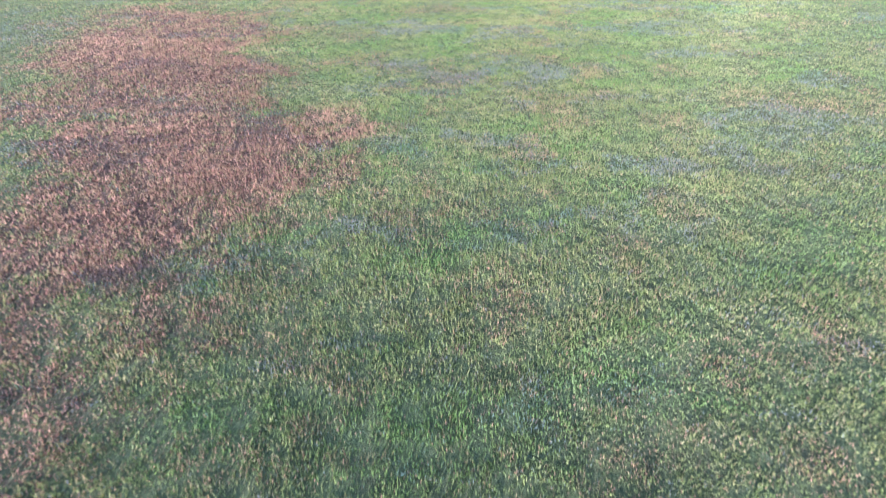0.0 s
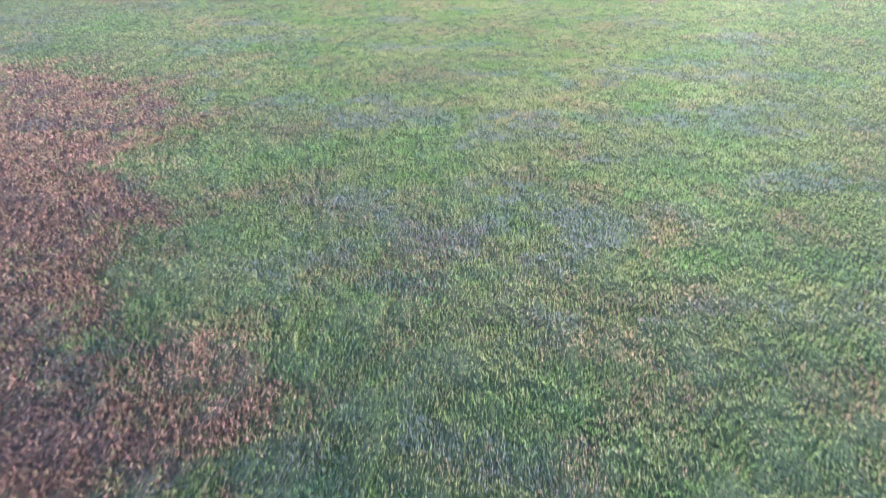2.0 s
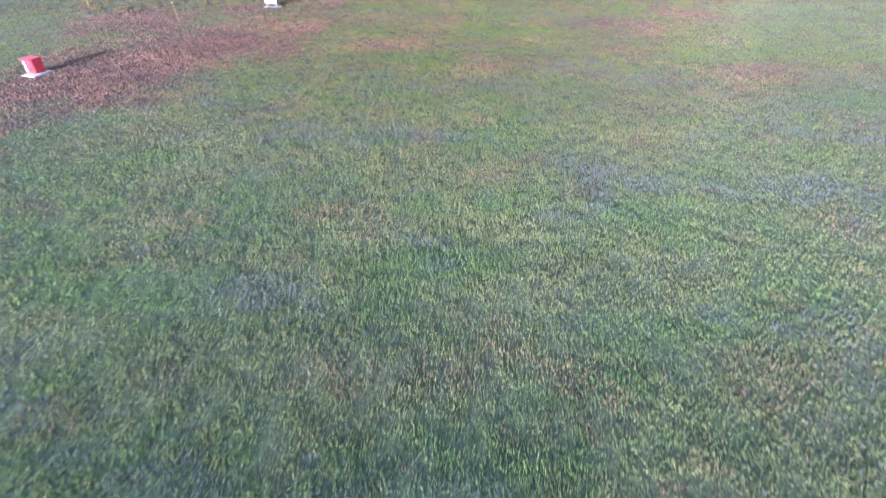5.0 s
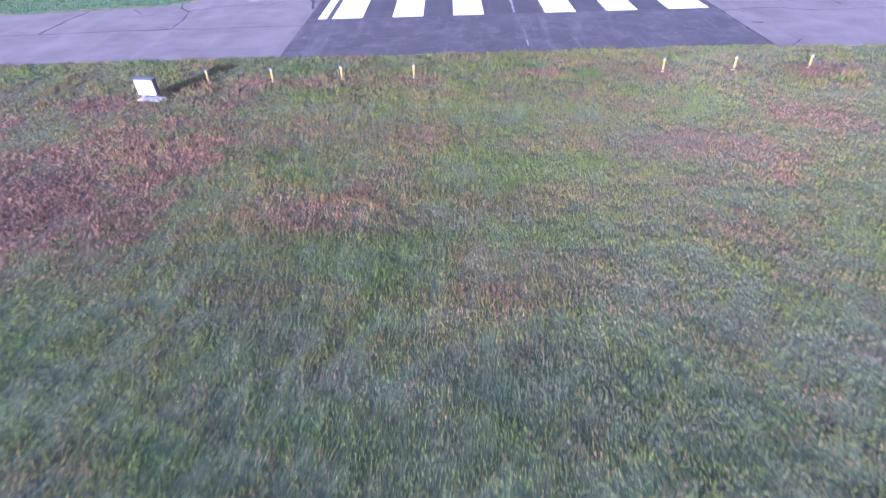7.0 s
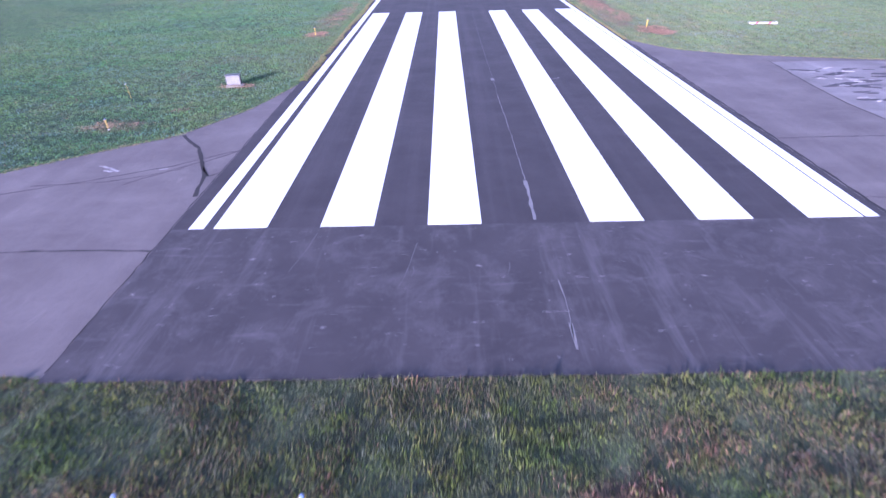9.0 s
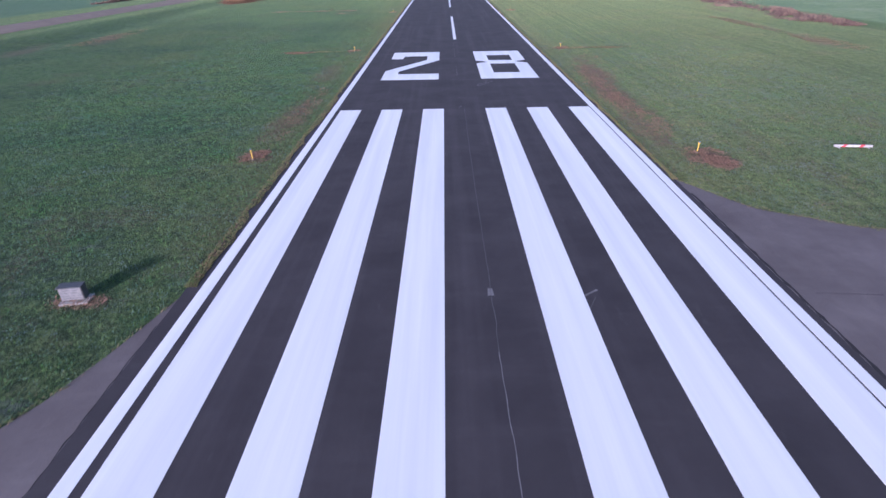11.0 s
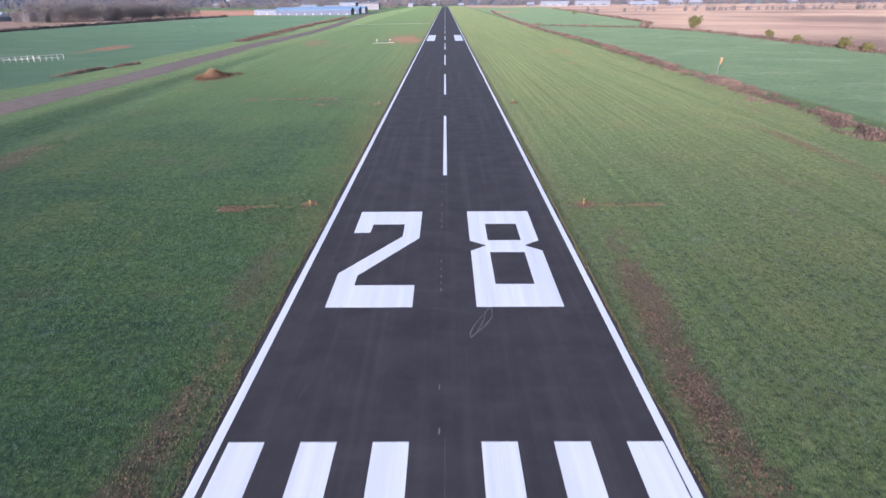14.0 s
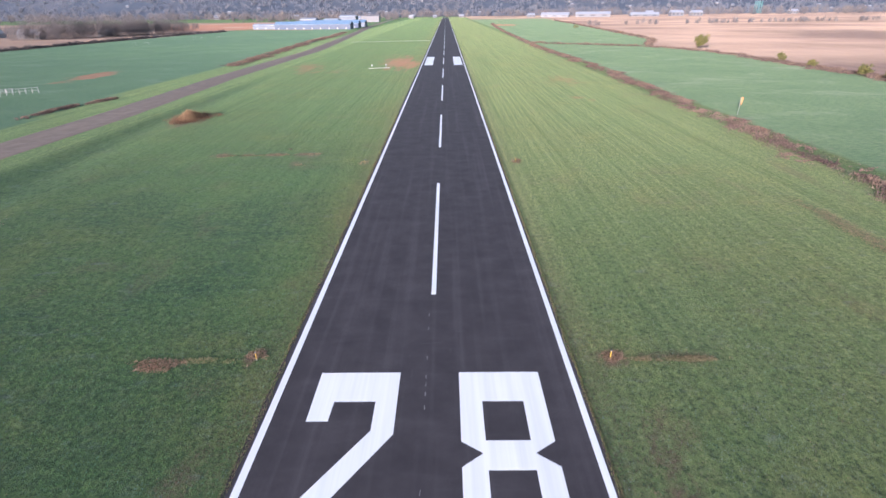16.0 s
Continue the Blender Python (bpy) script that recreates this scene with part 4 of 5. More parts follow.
for i, (x, y, rx, ry, n, dead) in enumerate(((14.9, 32.5, 1.5, 2.1, 4200, 0.8), (-14.0, 34.0, 1.1, 1.5, 2400, 0.85), (-19.6, 10.6, 1.8, 0.7, 700, 0.7), (-15.6, 17.5, 1.2, 0.5, 500, 0.8),
                                         (-21.8, 77.4, 2.4, 0.9, 1700, 1.0), (-14.3, 78.4, 1.0, 1.2, 900, 1.0), (14.8, 78.2, 1.2, 0.9, 900, 1.0), (19.6, 77.9, 4.4, 0.45, 1500, 0.7), (-26.0, 144.6, 2.9, 1.1, 1100, 0.85), (-31.5, 144.4, 2.6, 1.0, 900, 0.85), (-36.5, 144.2, 2.2, 0.7, 400, 0.85), (-42.4, 144.0, 2.6, 1.2, 900, 0.85), (-25.8, 137.2, 1.3, 1.3, 400, 0.85), (-18.0, 77.9, 2.6, 0.5, 500, 0.5), (52.0, 80.0, 2.4, 9.0, 2600, 0.9), (52.0, 103.0, 1.8, 14.0, 2600, 0.9), (-60.0, 98.0, 3.0, 12.0, 2600, 0.9), (13.5, 52.0, 1.2, 12.0, 3500, 0.9), (14.2, 41.0, 1.2, 5.0, 1500, 0.9), (-13.6, 46.0, 1.0, 10.0, 2000, 0.85), (-13.7, 137.6, 1.3, 1.5, 600, 1.0), (14.3, 138.4, 1.2, 1.6, 600, 1.0))):
    litter("leaf_litter", x, y, rx, ry, n, 0.10 if y < 60 else 0.15, 150 + i, dead if y < 60 else dead * 0.72, "brown dead weeds and leaf litter on the grass")


# ---- things on the approach and at the threshold ----
def runway_lamp(x, y, height, lean, stem, label, group, dark_top=False):
    """An elevated lamp: plate, coupling, stem, lamp body with a glass dome and a cap."""
    t = thing("runway_lamp", x, y, 0.0, 0, label, "runway light", group)
    part("base_plate", tube(bmesh.new(), (0, 0, -0.05), (0, 0, 0.02), 0.07, 0.06, 14), M_CONCRETE, t, "weathered concrete pad")
    top = Vector((math.sin(radians(lean)) * height, 0.0, height))
    part("coupling", tube(bmesh.new(), (0, 0, 0.03), top * 0.14, 0.032, 0.028, 10), M_DIM, t, "dull metal coupling")
    part("stem", tube(bmesh.new(), top * 0.12, top * 0.80, 0.030, 0.032, 10), stem, t)
    body = part("lamp_body", tube(bmesh.new(), top * 0.78, top * 0.90, 0.045, 0.072, 12), stem, t)
    bm = bmesh.new()
    bmesh.ops.create_uvsphere(bm, u_segments=12, v_segments=8, radius=0.050, matrix=Matrix.Translation(top * 0.92) @ Matrix.Diagonal((1, 1, 1.3, 1)))
    part("dome", bm, M_LENS, body, "pale blue glass dome", True)
    return t


LAMP = runway_lamp(-14.2, -9.75, 0.55, 2, M_CREAM, "cream and yellow threshold light on a short stem in the grass", "threshold lights")
for x, y, turn in ((-11.4, -9.78, 20), (-8.4, -9.75, 65), (-5.3, -9.78, 10), (5.25, -9.85, 130), (8.2, -9.88, 75), (11.3, -9.9, 40)):
    copy_thing(LAMP, pose(x, y, 0, 0, 0, turn))
copy_thing(LAMP, pose(-28.4, -10.75, 0, 0, 0, 0))
copy_thing(LAMP, pose(-19.45, 10.05, 0, 0, 0, 200))
EDGE_LAMP = runway_lamp(14.45, 33.5, 0.74, 2, M_YELLOW, "yellow runway edge light on a stem in a brown patch", "runway edge lights")
for x, y in ((-14.1, 33.5), (-14.1, 78.1), (14.4, 78.1), (-13.7, 137.6), (14.1, 138.5)):
    copy_thing(EDGE_LAMP, pose(x, y, 0, 0, 0, (x * 37 + y * 11) % 360))


def lamp_box(x, y, turn, w, d, h, legs, skin, label, category, slots=False, pad=M_CONCRETE):
    """A box-shaped light unit on a pad: legs, bevelled housing, face panel, hood, side cheeks."""
    t = thing("light_unit", x, y, 0, turn, label, category)
    part("pad", block(bmesh.new(), -w * 0.62, w * 0.62, -d * 1.0, d * 0.9, -0.08, 0.05, 0.015), pad, t, "pale concrete pad")
    for sx in (-1, 1):
        for sy in (-1, 1):
            part("leg", tube(bmesh.new(), (sx * w * 0.36, sy * d * 0.28, 0.04), (sx * w * 0.36, sy * d * 0.28, legs + 0.03), 0.022), M_GREY, t)
    body = part("housing", block(bmesh.new(), -w / 2, w / 2, -d / 2, d / 2, legs, legs + h, 0.02), skin if slots else M_DIM, t)
    bm = block(bmesh.new(), -w * 0.46, w * 0.46, -d / 2 - 0.022, -d / 2 + 0.005, legs + h * 0.07, legs + h * 0.93, 0.008)
    part("face_panel", bm, skin, body)
    bm = block(bmesh.new(), -w * 0.53, w * 0.53, -d / 2 - 0.07, d / 2 + 0.02, legs + h - 0.004, legs + h + 0.03, 0.01)
    part("hood", bm, skin if slots else M_DIM, body)
    if slots:
        part("slot", block(bmesh.new(), -w * 0.44, -w * 0.30, -d / 2 - 0.035, -d / 2 - 0.01, legs + h * 0.30, legs + h * 0.86), M_BLACK, body, "dark slot")
        part("slot", block(bmesh.new(), w * 0.02, w * 0.30, -d / 2 - 0.035, -d / 2 - 0.01, legs + h * 0.16, legs + h * 0.44), M_BLACK, body, "dark slot")
        part("stripe", block(bmesh.new(), -w * 0.30, -w * 0.20, -d / 2 - 0.034, -d / 2 - 0.01, legs + h * 0.1, legs + h * 0.9), M_WHITE, body, "white stripe")
    else:
        for k in range(4):
            z = legs + h * (0.2 + 0.2 * k)
            part("rib", block(bmesh.new(), -w * 0.40, w * 0.40, -d / 2 - 0.030, -d / 2 - 0.018, z - 0.006, z + 0.006), M_DIM, body)
    part("conduit", tube(bmesh.new(), (w * 0.2, d * 0.55, -0.05), (w * 0.2, d * 0.55, legs + h * 0.4), 0.02), M_GREY, t, "grey cable conduit")
    return t


lamp_box(-15.95, -11.45, -10, 0.84, 0.22, 0.66, 0.20, M_PANEL, "white enamelled strobe light unit on short legs in dry weeds", "light unit", pad=M_FENCE)
lamp_box(-15.8, 17.7, 8, 0.84, 0.34, 0.56, 0.10, M_SILVER, "pale grey boxed light unit standing in the grass", "light unit")
lamp_box(-23.45, -23.55, -18, 0.64, 0.50, 0.60, 0.10, M_RED, "red boxed light unit with dark slots on a concrete pad", "light unit", slots=True)


def stake(x, y, h, lx, label):
    t = thing("marker_stake", x, y, 0, 0, label, "stake", "marker stakes")
    part("shaft", tube(bmesh.new(), (0, 0, -0.1), (lx, 0.0, h), 0.016, 0.012, 8), M_CREAM, t)
    part("cap", tube(bmesh.new(), (lx, 0, h - 0.01), (lx * 1.05, 0, h + 0.05), 0.020, 0.018, 8), M_WHITE, t, "pale plastic cap")


stake(-20.6, -14.7, 1.05, -0.12, "thin pale yellow stake standing in dead weeds")
stake(-21.1, 15.5, 0.8, -0.08, "thin pale stake standing in the grass")


def marker_board(x, y, turn):
    t = thing("marker_board", x, y, 0, turn, "low white and red striped marker board on the grass", "marker")
    b = part("beam", block(bmesh.new(), -1.15, 1.15, -0.07, 0.07, 0.05, 0.19, 0.02), M_FENCE, t)
    for c in (-0.55, 0.5):
        bm = block(bmesh.new(), c - 0.11, c + 0.11, -0.076, 0.076, 0.046, 0.196)
        for v in bm.verts:
            v.co.x += 0.16 * (1 if v.co.z > 0.1 else -1) * 0.5
        part("band", bm, M_RED, b, "red painted band")
    for c in (-0.9, 0.9):
        part("foot", block(bmesh.new(), c - 0.04, c + 0.04, -0.22, 0.22, -0.05, 0.07, 0.01), M_GREY, t)


marker_board(24.7, 34.0, -6)


def slope_light(x, y):
    t = thing("approach_slope_light", x, y, 0, 22, "white board with two boxed lights on posts beside the runway", "light unit")
    part("board", block(bmesh.new(), -5.3, 5.3, -0.30, 0.30, 0.02, 0.22, 0.03), M_FENCE, t)
    for c in (-3.6, 3.4):
        part("post", tube(bmesh.new(), (c, 0, 0.2), (c, 0, 1.3), 0.06), M_GREY, t)
        part("lamp_housing", block(bmesh.new(), c - 0.35, c + 0.35, -0.3, 0.3, 1.2, 1.75, 0.04), M_FENCE, t)


slope_light(-31.3, 313.0)


def windsock(x, y):
    t = thing("windsock", x, y, 0, 0, "limp faded orange windsock on a metal pole in the crop field", "windsock")
    part("pole", tube(bmesh.new(), (0, 0, -0.1), (0, 0, 4.5), 0.05, 0.04), M_GREY, t)
    part("ring", tube(bmesh.new(), (0.04, 0, 4.35), (0.45, -0.1, 4.4), 0.025), M_GREY, t)
    bm = bmesh.new()
    rows = []
    for i in range(12):
        f = i / 11
        r = 0.28 * (1 - 0.68 * f)
        c = Vector((0.38 - 0.10 * f + 0.03 * math.sin(6 * f), -0.1 - 0.1 * f, 4.42 - 1.7 * f))
        rows.append([bm.verts.new(c + Vector((math.cos(a) * r * (1 + 0.12 * math.sin(3 * a + 5 * f)), math.sin(a) * r * 0.7, 0.04 * math.sin(2 * a)))) for a in [j * math.tau / 16 for j in range(16)]])
    for a, b in zip(rows, rows[1:]):
        for j in range(16):
            bm.faces.new((a[j], b[j], b[(j + 1) % 16], a[(j + 1) % 16]))
    part("sock", bm, M_ORANGE, t, "faded orange fabric", True)


windsock(76.7, 181.5)


# ---- brush, hedges, woods ----
def brush_material(name, a, b, c):
    k = Mat(name, 0.8)
    k.color(k.ramp(k.attr("rnd"), [(0.0, a), (0.5, b), (1.0, c)]))
    k.b.inputs["Specular IOR Level"].default_value = 0.15
    return k.m


M_BRUSH = brush_material("dry_brush", (0.038, 0.028, 0.030), (0.125, 0.086, 0.074), (0.28, 0.205, 0.150))
M_DARKBRUSH = brush_material("dark_brush", (0.026, 0.026, 0.034), (0.060, 0.056, 0.060), (0.125, 0.105, 0.092))
M_PILE = brush_material("dead_branches", (0.050, 0.030, 0.022), (0.17, 0.105, 0.065), (0.36, 0.24, 0.135))
# distant trees: paled and blued, so the colour holds the haze
M_WOODS = brush_material("bare_woods_hazed", (0.105, 0.102, 0.115), (0.150, 0.138, 0.138), (0.205, 0.178, 0.162))
M_LEAF = brush_material("autumn_leaves", (0.055, 0.060, 0.022), (0.130, 0.130, 0.045), (0.215, 0.195, 0.080))
M_BARK = plain("bark", (0.12, 0.09, 0.07), 0.9)


def tri_cloud(cx, cy, cz, sx, sy, g, upright=0.0):
    """Triangles of given widths and heights at given places, turned at random."""
    n = len(cx)
    a = g.uniform(0, 2 * np.pi, n)
    b = g.uniform(-1, 1, n) * (1 - upright) + g.uniform(-0.3, 0.3, n)
    ux, uy = np.cos(a) * sx, np.sin(a) * sx
    p0 = np.stack([cx - ux, cy - uy, cz - sy * 0.5], -1)
    p1 = np.stack([cx + ux, cy + uy, cz - sy * (0.5 - 0.5 * (1 - upright) * g.random(n))], -1)
    p2 = np.stack([cx + np.sin(a) * b * sy, cy - np.cos(a) * b * sy, cz + sy * 0.5], -1)
    return np.stack([p0, p1, p2], 1).reshape(-1, 3)


def thicket(name, line, width, height, density, size, seed, mat, label, category="hedge"):
    """A ragged strip of dry growth along a line of points."""
    g = np.random.default_rng(seed)
    P = np.array(line, float)
    seg = np.hypot(*np.diff(P, axis=0).T)
    n = int(seg.sum() * density)
    s = g.uniform(0, seg.sum(), n)
    acc = np.concatenate([[0], np.cumsum(seg)])
    x, y = np.interp(s, acc, P[:, 0]), np.interp(s, acc, P[:, 1])
    i = np.clip(np.searchsorted(acc, s) - 1, 0, len(seg) - 1)
    d = np.diff(P, axis=0)[i] / seg[i][:, None]
    wob = (fnoise(s, s * 0, 9.0, seed) - 0.5) * width * 1.3
    off = g.normal(0, 0.46, n) * width * (0.5 + 0.9 * vnoise(s, s * 0, 14.0, seed + 3)) / 1.4 + wob
    x, y = x - d[:, 1] * off, y + d[:, 0] * off
    lump = fnoise(x, y, 5.0, seed + 5)
    hh = height * (0.1 + 1.9 * np.clip(lump - 0.25, 0, 1)) * np.exp(-(off / width) ** 2 * 3.0)
    gap = 0.6 * fnoise(x, y, 1.3, seed + 7) + 0.4 * fnoise(x, y, 6.0, seed + 9)
    keep = gap > 0.42 + 0.20 * np.clip(np.abs(off) / width, 0, 1.2) + 0.1 * (g.random(n) - 0.5)
    x, y, off, hh, lump, gap = x[keep], y[keep], off[keep], hh[keep], lump[keep], gap[keep]
    n = len(x)
    z = g.random(n) * hh
    sz = size * g.uniform(0.5, 1.4, n)
    verts = tri_cloud(x, y, z, sz * 0.16, sz, g, 0.6)
    rnd = np.clip(0.05 + 0.85 * g.random(n) + 0.8 * (fnoise(x, y, 3.0, seed + 8) - 0.5) + 0.2 * z / height, 0, 1)
    ob = mesh_from(name, verts, np.arange(3 * n).reshape(-1, 3), mat, {"rnd": np.repeat(rnd, 3)})
    return tagged(ob, label, category, kind="stuff")


thicket("hedge", [(67, 96), (68, 130), (70, 160), (70, 185), (71, 222), (74, 300), (71, 372), (69, 470)], 7.0, 1.2, 520, 0.30, 201, M_BRUSH, "low ragged hedge of dry brown brush beside the grass")
thicket("hedge", [(69, 470), (74, 700), (84, 1000), (96, 1200)], 6.0, 1.3, 60, 0.7, 202, M_BRUSH, "low ragged hedge of dry brown brush beside the grass")
thicket("hedge", [(73, 512), (105, 487), (139, 457), (155, 440), (169, 400), (169, 340), (168, 250), (166, 190)], 8.5, 1.9, 230, 0.5, 203, M_BRUSH, "brown hedge between the crop and the tilled field")
thicket("hedge", [(150, 458), (185, 545), (192, 620), (215, 850), (238, 1100), (268, 1450)], 7.0, 2.4, 70, 0.9, 204, M_BRUSH, "brown hedge at the edge of the tilled field")
thicket("brush_strip", [(-113.5, 184), (-112.5, 205), (-108, 222)], 4.0, 1.0, 260, 0.45, 205, M_BRUSH, "dry brown reeds in a ditch beside the road")
thicket("brush_strip", [(-111, 330), (-117, 430), (-124, 560), (-127, 690), (-134, 800)], 9.0, 1.7, 210, 0.6, 206, M_BRUSH, "russet brush along the service road")
thicket("brush_strip", [(-345, 400), (-344, 475), (-342, 575), (-338, 722), (-322, 870)], 11.0, 3.2, 130, 1.1, 207, M_DARKBRUSH, "dark brush at the field's edge")
thicket("weeds", [(-31.0, 148.9), (-30.2, 148.8)], 0.5, 0.8, 240, 0.22, 208, M_BRUSH, "small dark tuft of weeds on the grass", "weeds")


def brush_pile(x, y):
    g = np.random.default_rng(301)
    n = 9500
    inner = g.random(n) < 0.55
    a, r = g.uniform(0, 2 * np.pi, n), np.where(inner, g.random(n) ** 0.6 * 0.55, 0.3 + 0.7 * g.random(n))
    lump = fnoise(x + np.cos(a) * r * 5, y + np.sin(a) * r * 7, 2.0, 9)
    r = r * (0.6 + 0.8 * lump)
    px, py = x + np.cos(a) * r * 5.6 + 0.9 * r - 0.4, y + np.sin(a) * r * 9.0
    top = np.where(inner, 2.3 * np.clip(1 - r / 0.55, 0, 1) ** 0.8, 0.5) * (0.4 + 1.1 * lump)
    z = top * (0.15 + 0.85 * g.random(n))
    sz = g.uniform(0.3, 1.1, n) * np.where(inner, 1.0, 0.7)
    rnd = np.clip(np.where(inner, 0.35, 0.0) + 0.6 * g.random(n) + 0.12 * z, 0, 1)
    ob = mesh_from("brush_pile", tri_cloud(px, py, z, sz * 0.05, sz, g, 0.5), np.arange(3 * n).reshape(-1, 3), M_PILE, {"rnd": np.repeat(rnd, 3)})
    tagged(ob, "heap of brown dead branches lying on the grass", "brush pile")


brush_pile(-66.5, 184.0)


def woods(name, xs, ys, height, per, size, seed, mat, label, spread=0.28, zs=None):
    """Many bare trees: tapered trunks, limbs and clouds of twigs."""
    g = np.random.default_rng(seed)
    n = len(xs)
    h = height * g.uniform(0.6, 1.15, n)
    zs = xs * 0 if zs is None else zs
    tx, ty, th = np.repeat(xs, per), np.repeat(ys, per), np.repeat(h, per)
    m = len(tx)
    f = g.beta(1.7, 1.7, m)
    rad = th * spread * np.sqrt(np.sin(np.pi * np.clip(f * 0.86 + 0.1, 0, 1))) * np.sqrt(g.random(m))
    a = g.uniform(0, 2 * np.pi, m)
    sz = size * g.uniform(0.5, 1.5, m)
    cloud = tri_cloud(tx + np.cos(a) * rad, ty + np.sin(a) * rad, th * (0.04 + 0.96 * f), sz * 0.13, sz, g, 0.5)
    cloud[:, 2] += np.repeat(zs, 3 * per)
    w = h * 0.008
    trunk = np.stack([np.stack([xs - w, ys, xs * 0], -1), np.stack([xs + w, ys, xs * 0], -1), np.stack([xs, ys, h * 0.9], -1)], 1).reshape(-1, 3)
    trunk2 = np.stack([np.stack([xs, ys - w, xs * 0], -1), np.stack([xs, ys + w, xs * 0], -1), np.stack([xs, ys, h * 0.9], -1)], 1).reshape(-1, 3)
    trunk[:, 2] += np.repeat(zs, 3)
    trunk2[:, 2] += np.repeat(zs, 3)
    verts = np.concatenate([cloud, trunk, trunk2])
    tone = np.repeat(g.uniform(-0.2, 0.25, n), per)
    rnd = np.concatenate([np.repeat(np.clip(0.2 + 0.6 * g.random(m) + tone, 0, 1), 3), np.full(6 * n, 0.6)])
    ob = mesh_from(name, verts, np.arange(len(verts)).reshape(-1, 3), mat, {"rnd": rnd})
    return tagged(ob, label, "trees", kind="stuff")


g0 = np.random.default_rng(55)
sl = g0.random(260)
woods("woods", np.interp(sl, [0, 0.5, 1], [-440, -392, -366]) - g0.random(260) * 45, np.interp(sl, [0, 0.5, 1], [650, 735, 855]) + g0.uniform(-15, 25, 260), 24, 330, 1.0, 401, M_WOODS, "bare grey-brown autumn woods beyond the crop field")
sl = g0.random(120)
woods("woods", np.interp(sl, [0, 1], [-760, -420]) + g0.uniform(-20, 20, 120), np.interp(sl, [0, 1], [800, 960]) + g0.uniform(-40, 60, 120), 12, 300, 1.3, 402, M_WOODS, "bare grey-brown autumn woods beyond the crop field")
sl = g0.random(520)
woods("woods", np.interp(sl, [0, 1], [-1900, 2300]), 2230 + g0.random(520) * 260 - 0.00012 * np.interp(sl, [0, 1], [-1900, 2300]) ** 2, 30, 60, 6.0, 403, M_WOODS, "bare hazy woods along the far edge of the airfield", 0.42)
sl = g0.random(150)
woods("woods", np.interp(sl, [0, 1], [240, 1500]), np.interp(sl, [0, 1], [1000, 1230]) + g0.uniform(-9, 9, 150), 9, 60, 2.4, 404, M_WOODS, "thin row of bare trees between tilled fields", 0.4)
woods("woods", g0.uniform(-620, -130, 130), g0.uniform(1640, 1950, 130), 17, 90, 3.0, 405, M_WOODS, "bare trees behind the hangars")


def tree(x, y, height, spread, seed, label, n=2600):
    g = np.random.default_rng(seed)
    t = thing("tree", x, y, 0, 0, label, "tree", "field trees")
    bm = tube(bmesh.new(), (0, 0, -0.2), (0.1, 0, height * 0.62), height * 0.022, height * 0.008, 8)
    for k in range(8):
        a = k * 2.4
        z = height * (0.2 + 0.05 * k)
        tube(bm, (0.05, 0, z), (math.cos(a) * spread * 0.6, math.sin(a) * spread * 0.6, z + height * 0.24), height * 0.008, height * 0.002, 6)
    part("trunk", bm, M_BARK, t, "brown bark")
    clump = g.normal(0, 1, (26, 3))
    clump /= np.linalg.norm(clump, axis=1)[:, None]
    clump *= g.uniform(0.45, 0.95, 26)[:, None]
    c = clump[g.integers(0, 26, n)] + g.normal(0, 0.16, (n, 3))
    px, py, pz = c[:, 0] * spread, c[:, 1] * spread, height * 0.56 + c[:, 2] * height * 0.42
    sz = g.uniform(0.25, 0.6, n)
    crown = mesh_from("crown", tri_cloud(px, py, pz, sz * 0.6, sz, g, 0.2), np.arange(3 * n).reshape(-1, 3), M_LEAF, {"rnd": np.repeat(g.random(n), 3)})
    crown.parent = t
    tagged(crown, "yellow-green autumn leaves")


tree(174, 424, 10.5, 4.2, 501, "round yellow-green tree in the hedge by the field")
for x, y, h, s in ((169, 322, 6.0, 3.2), (168, 296, 4.6, 3.0), (167, 262, 6.5, 4.0), (166, 246, 5.0, 3.2), (181, 830, 8.0, 5.5)):
    tree(x, y, h * 0.75, s * 0.7, int(x + y), "straggly yellow-green shrub in the brown hedge", 620)


# ---- hangars, houses, fences ----
M_BLUE = plain("blue_sheet_metal", (0.019, 0.044, 0.090), 0.5, 0.1, 0.04, 0.05)
M_DOOR = plain("white_door_metal", (0.240, 0.250, 0.260), 0.5, 0.1, 0.05, 0.4)
M_PALEBLUE = plain("pale_blue_sheet_metal", (0.085, 0.105, 0.135), 0.5, 0.1, 0.08, 0.4)
M_BLUEROOF = plain("blue_roof_metal", (0.170, 0.270, 0.390), 0.5, 0.1, 0.05, 0.2)
M_ROOF = plain("roof_metal", (0.34, 0.37, 0.42), 0.45, 0.2, 0.08, 0.5)
M_WALL = plain("house_siding", (0.19, 0.19, 0.20), 0.7, 0.0, 0.06, 0.8)
M_DARK = plain("dark_opening", (0.05, 0.055, 0.065), 0.4)


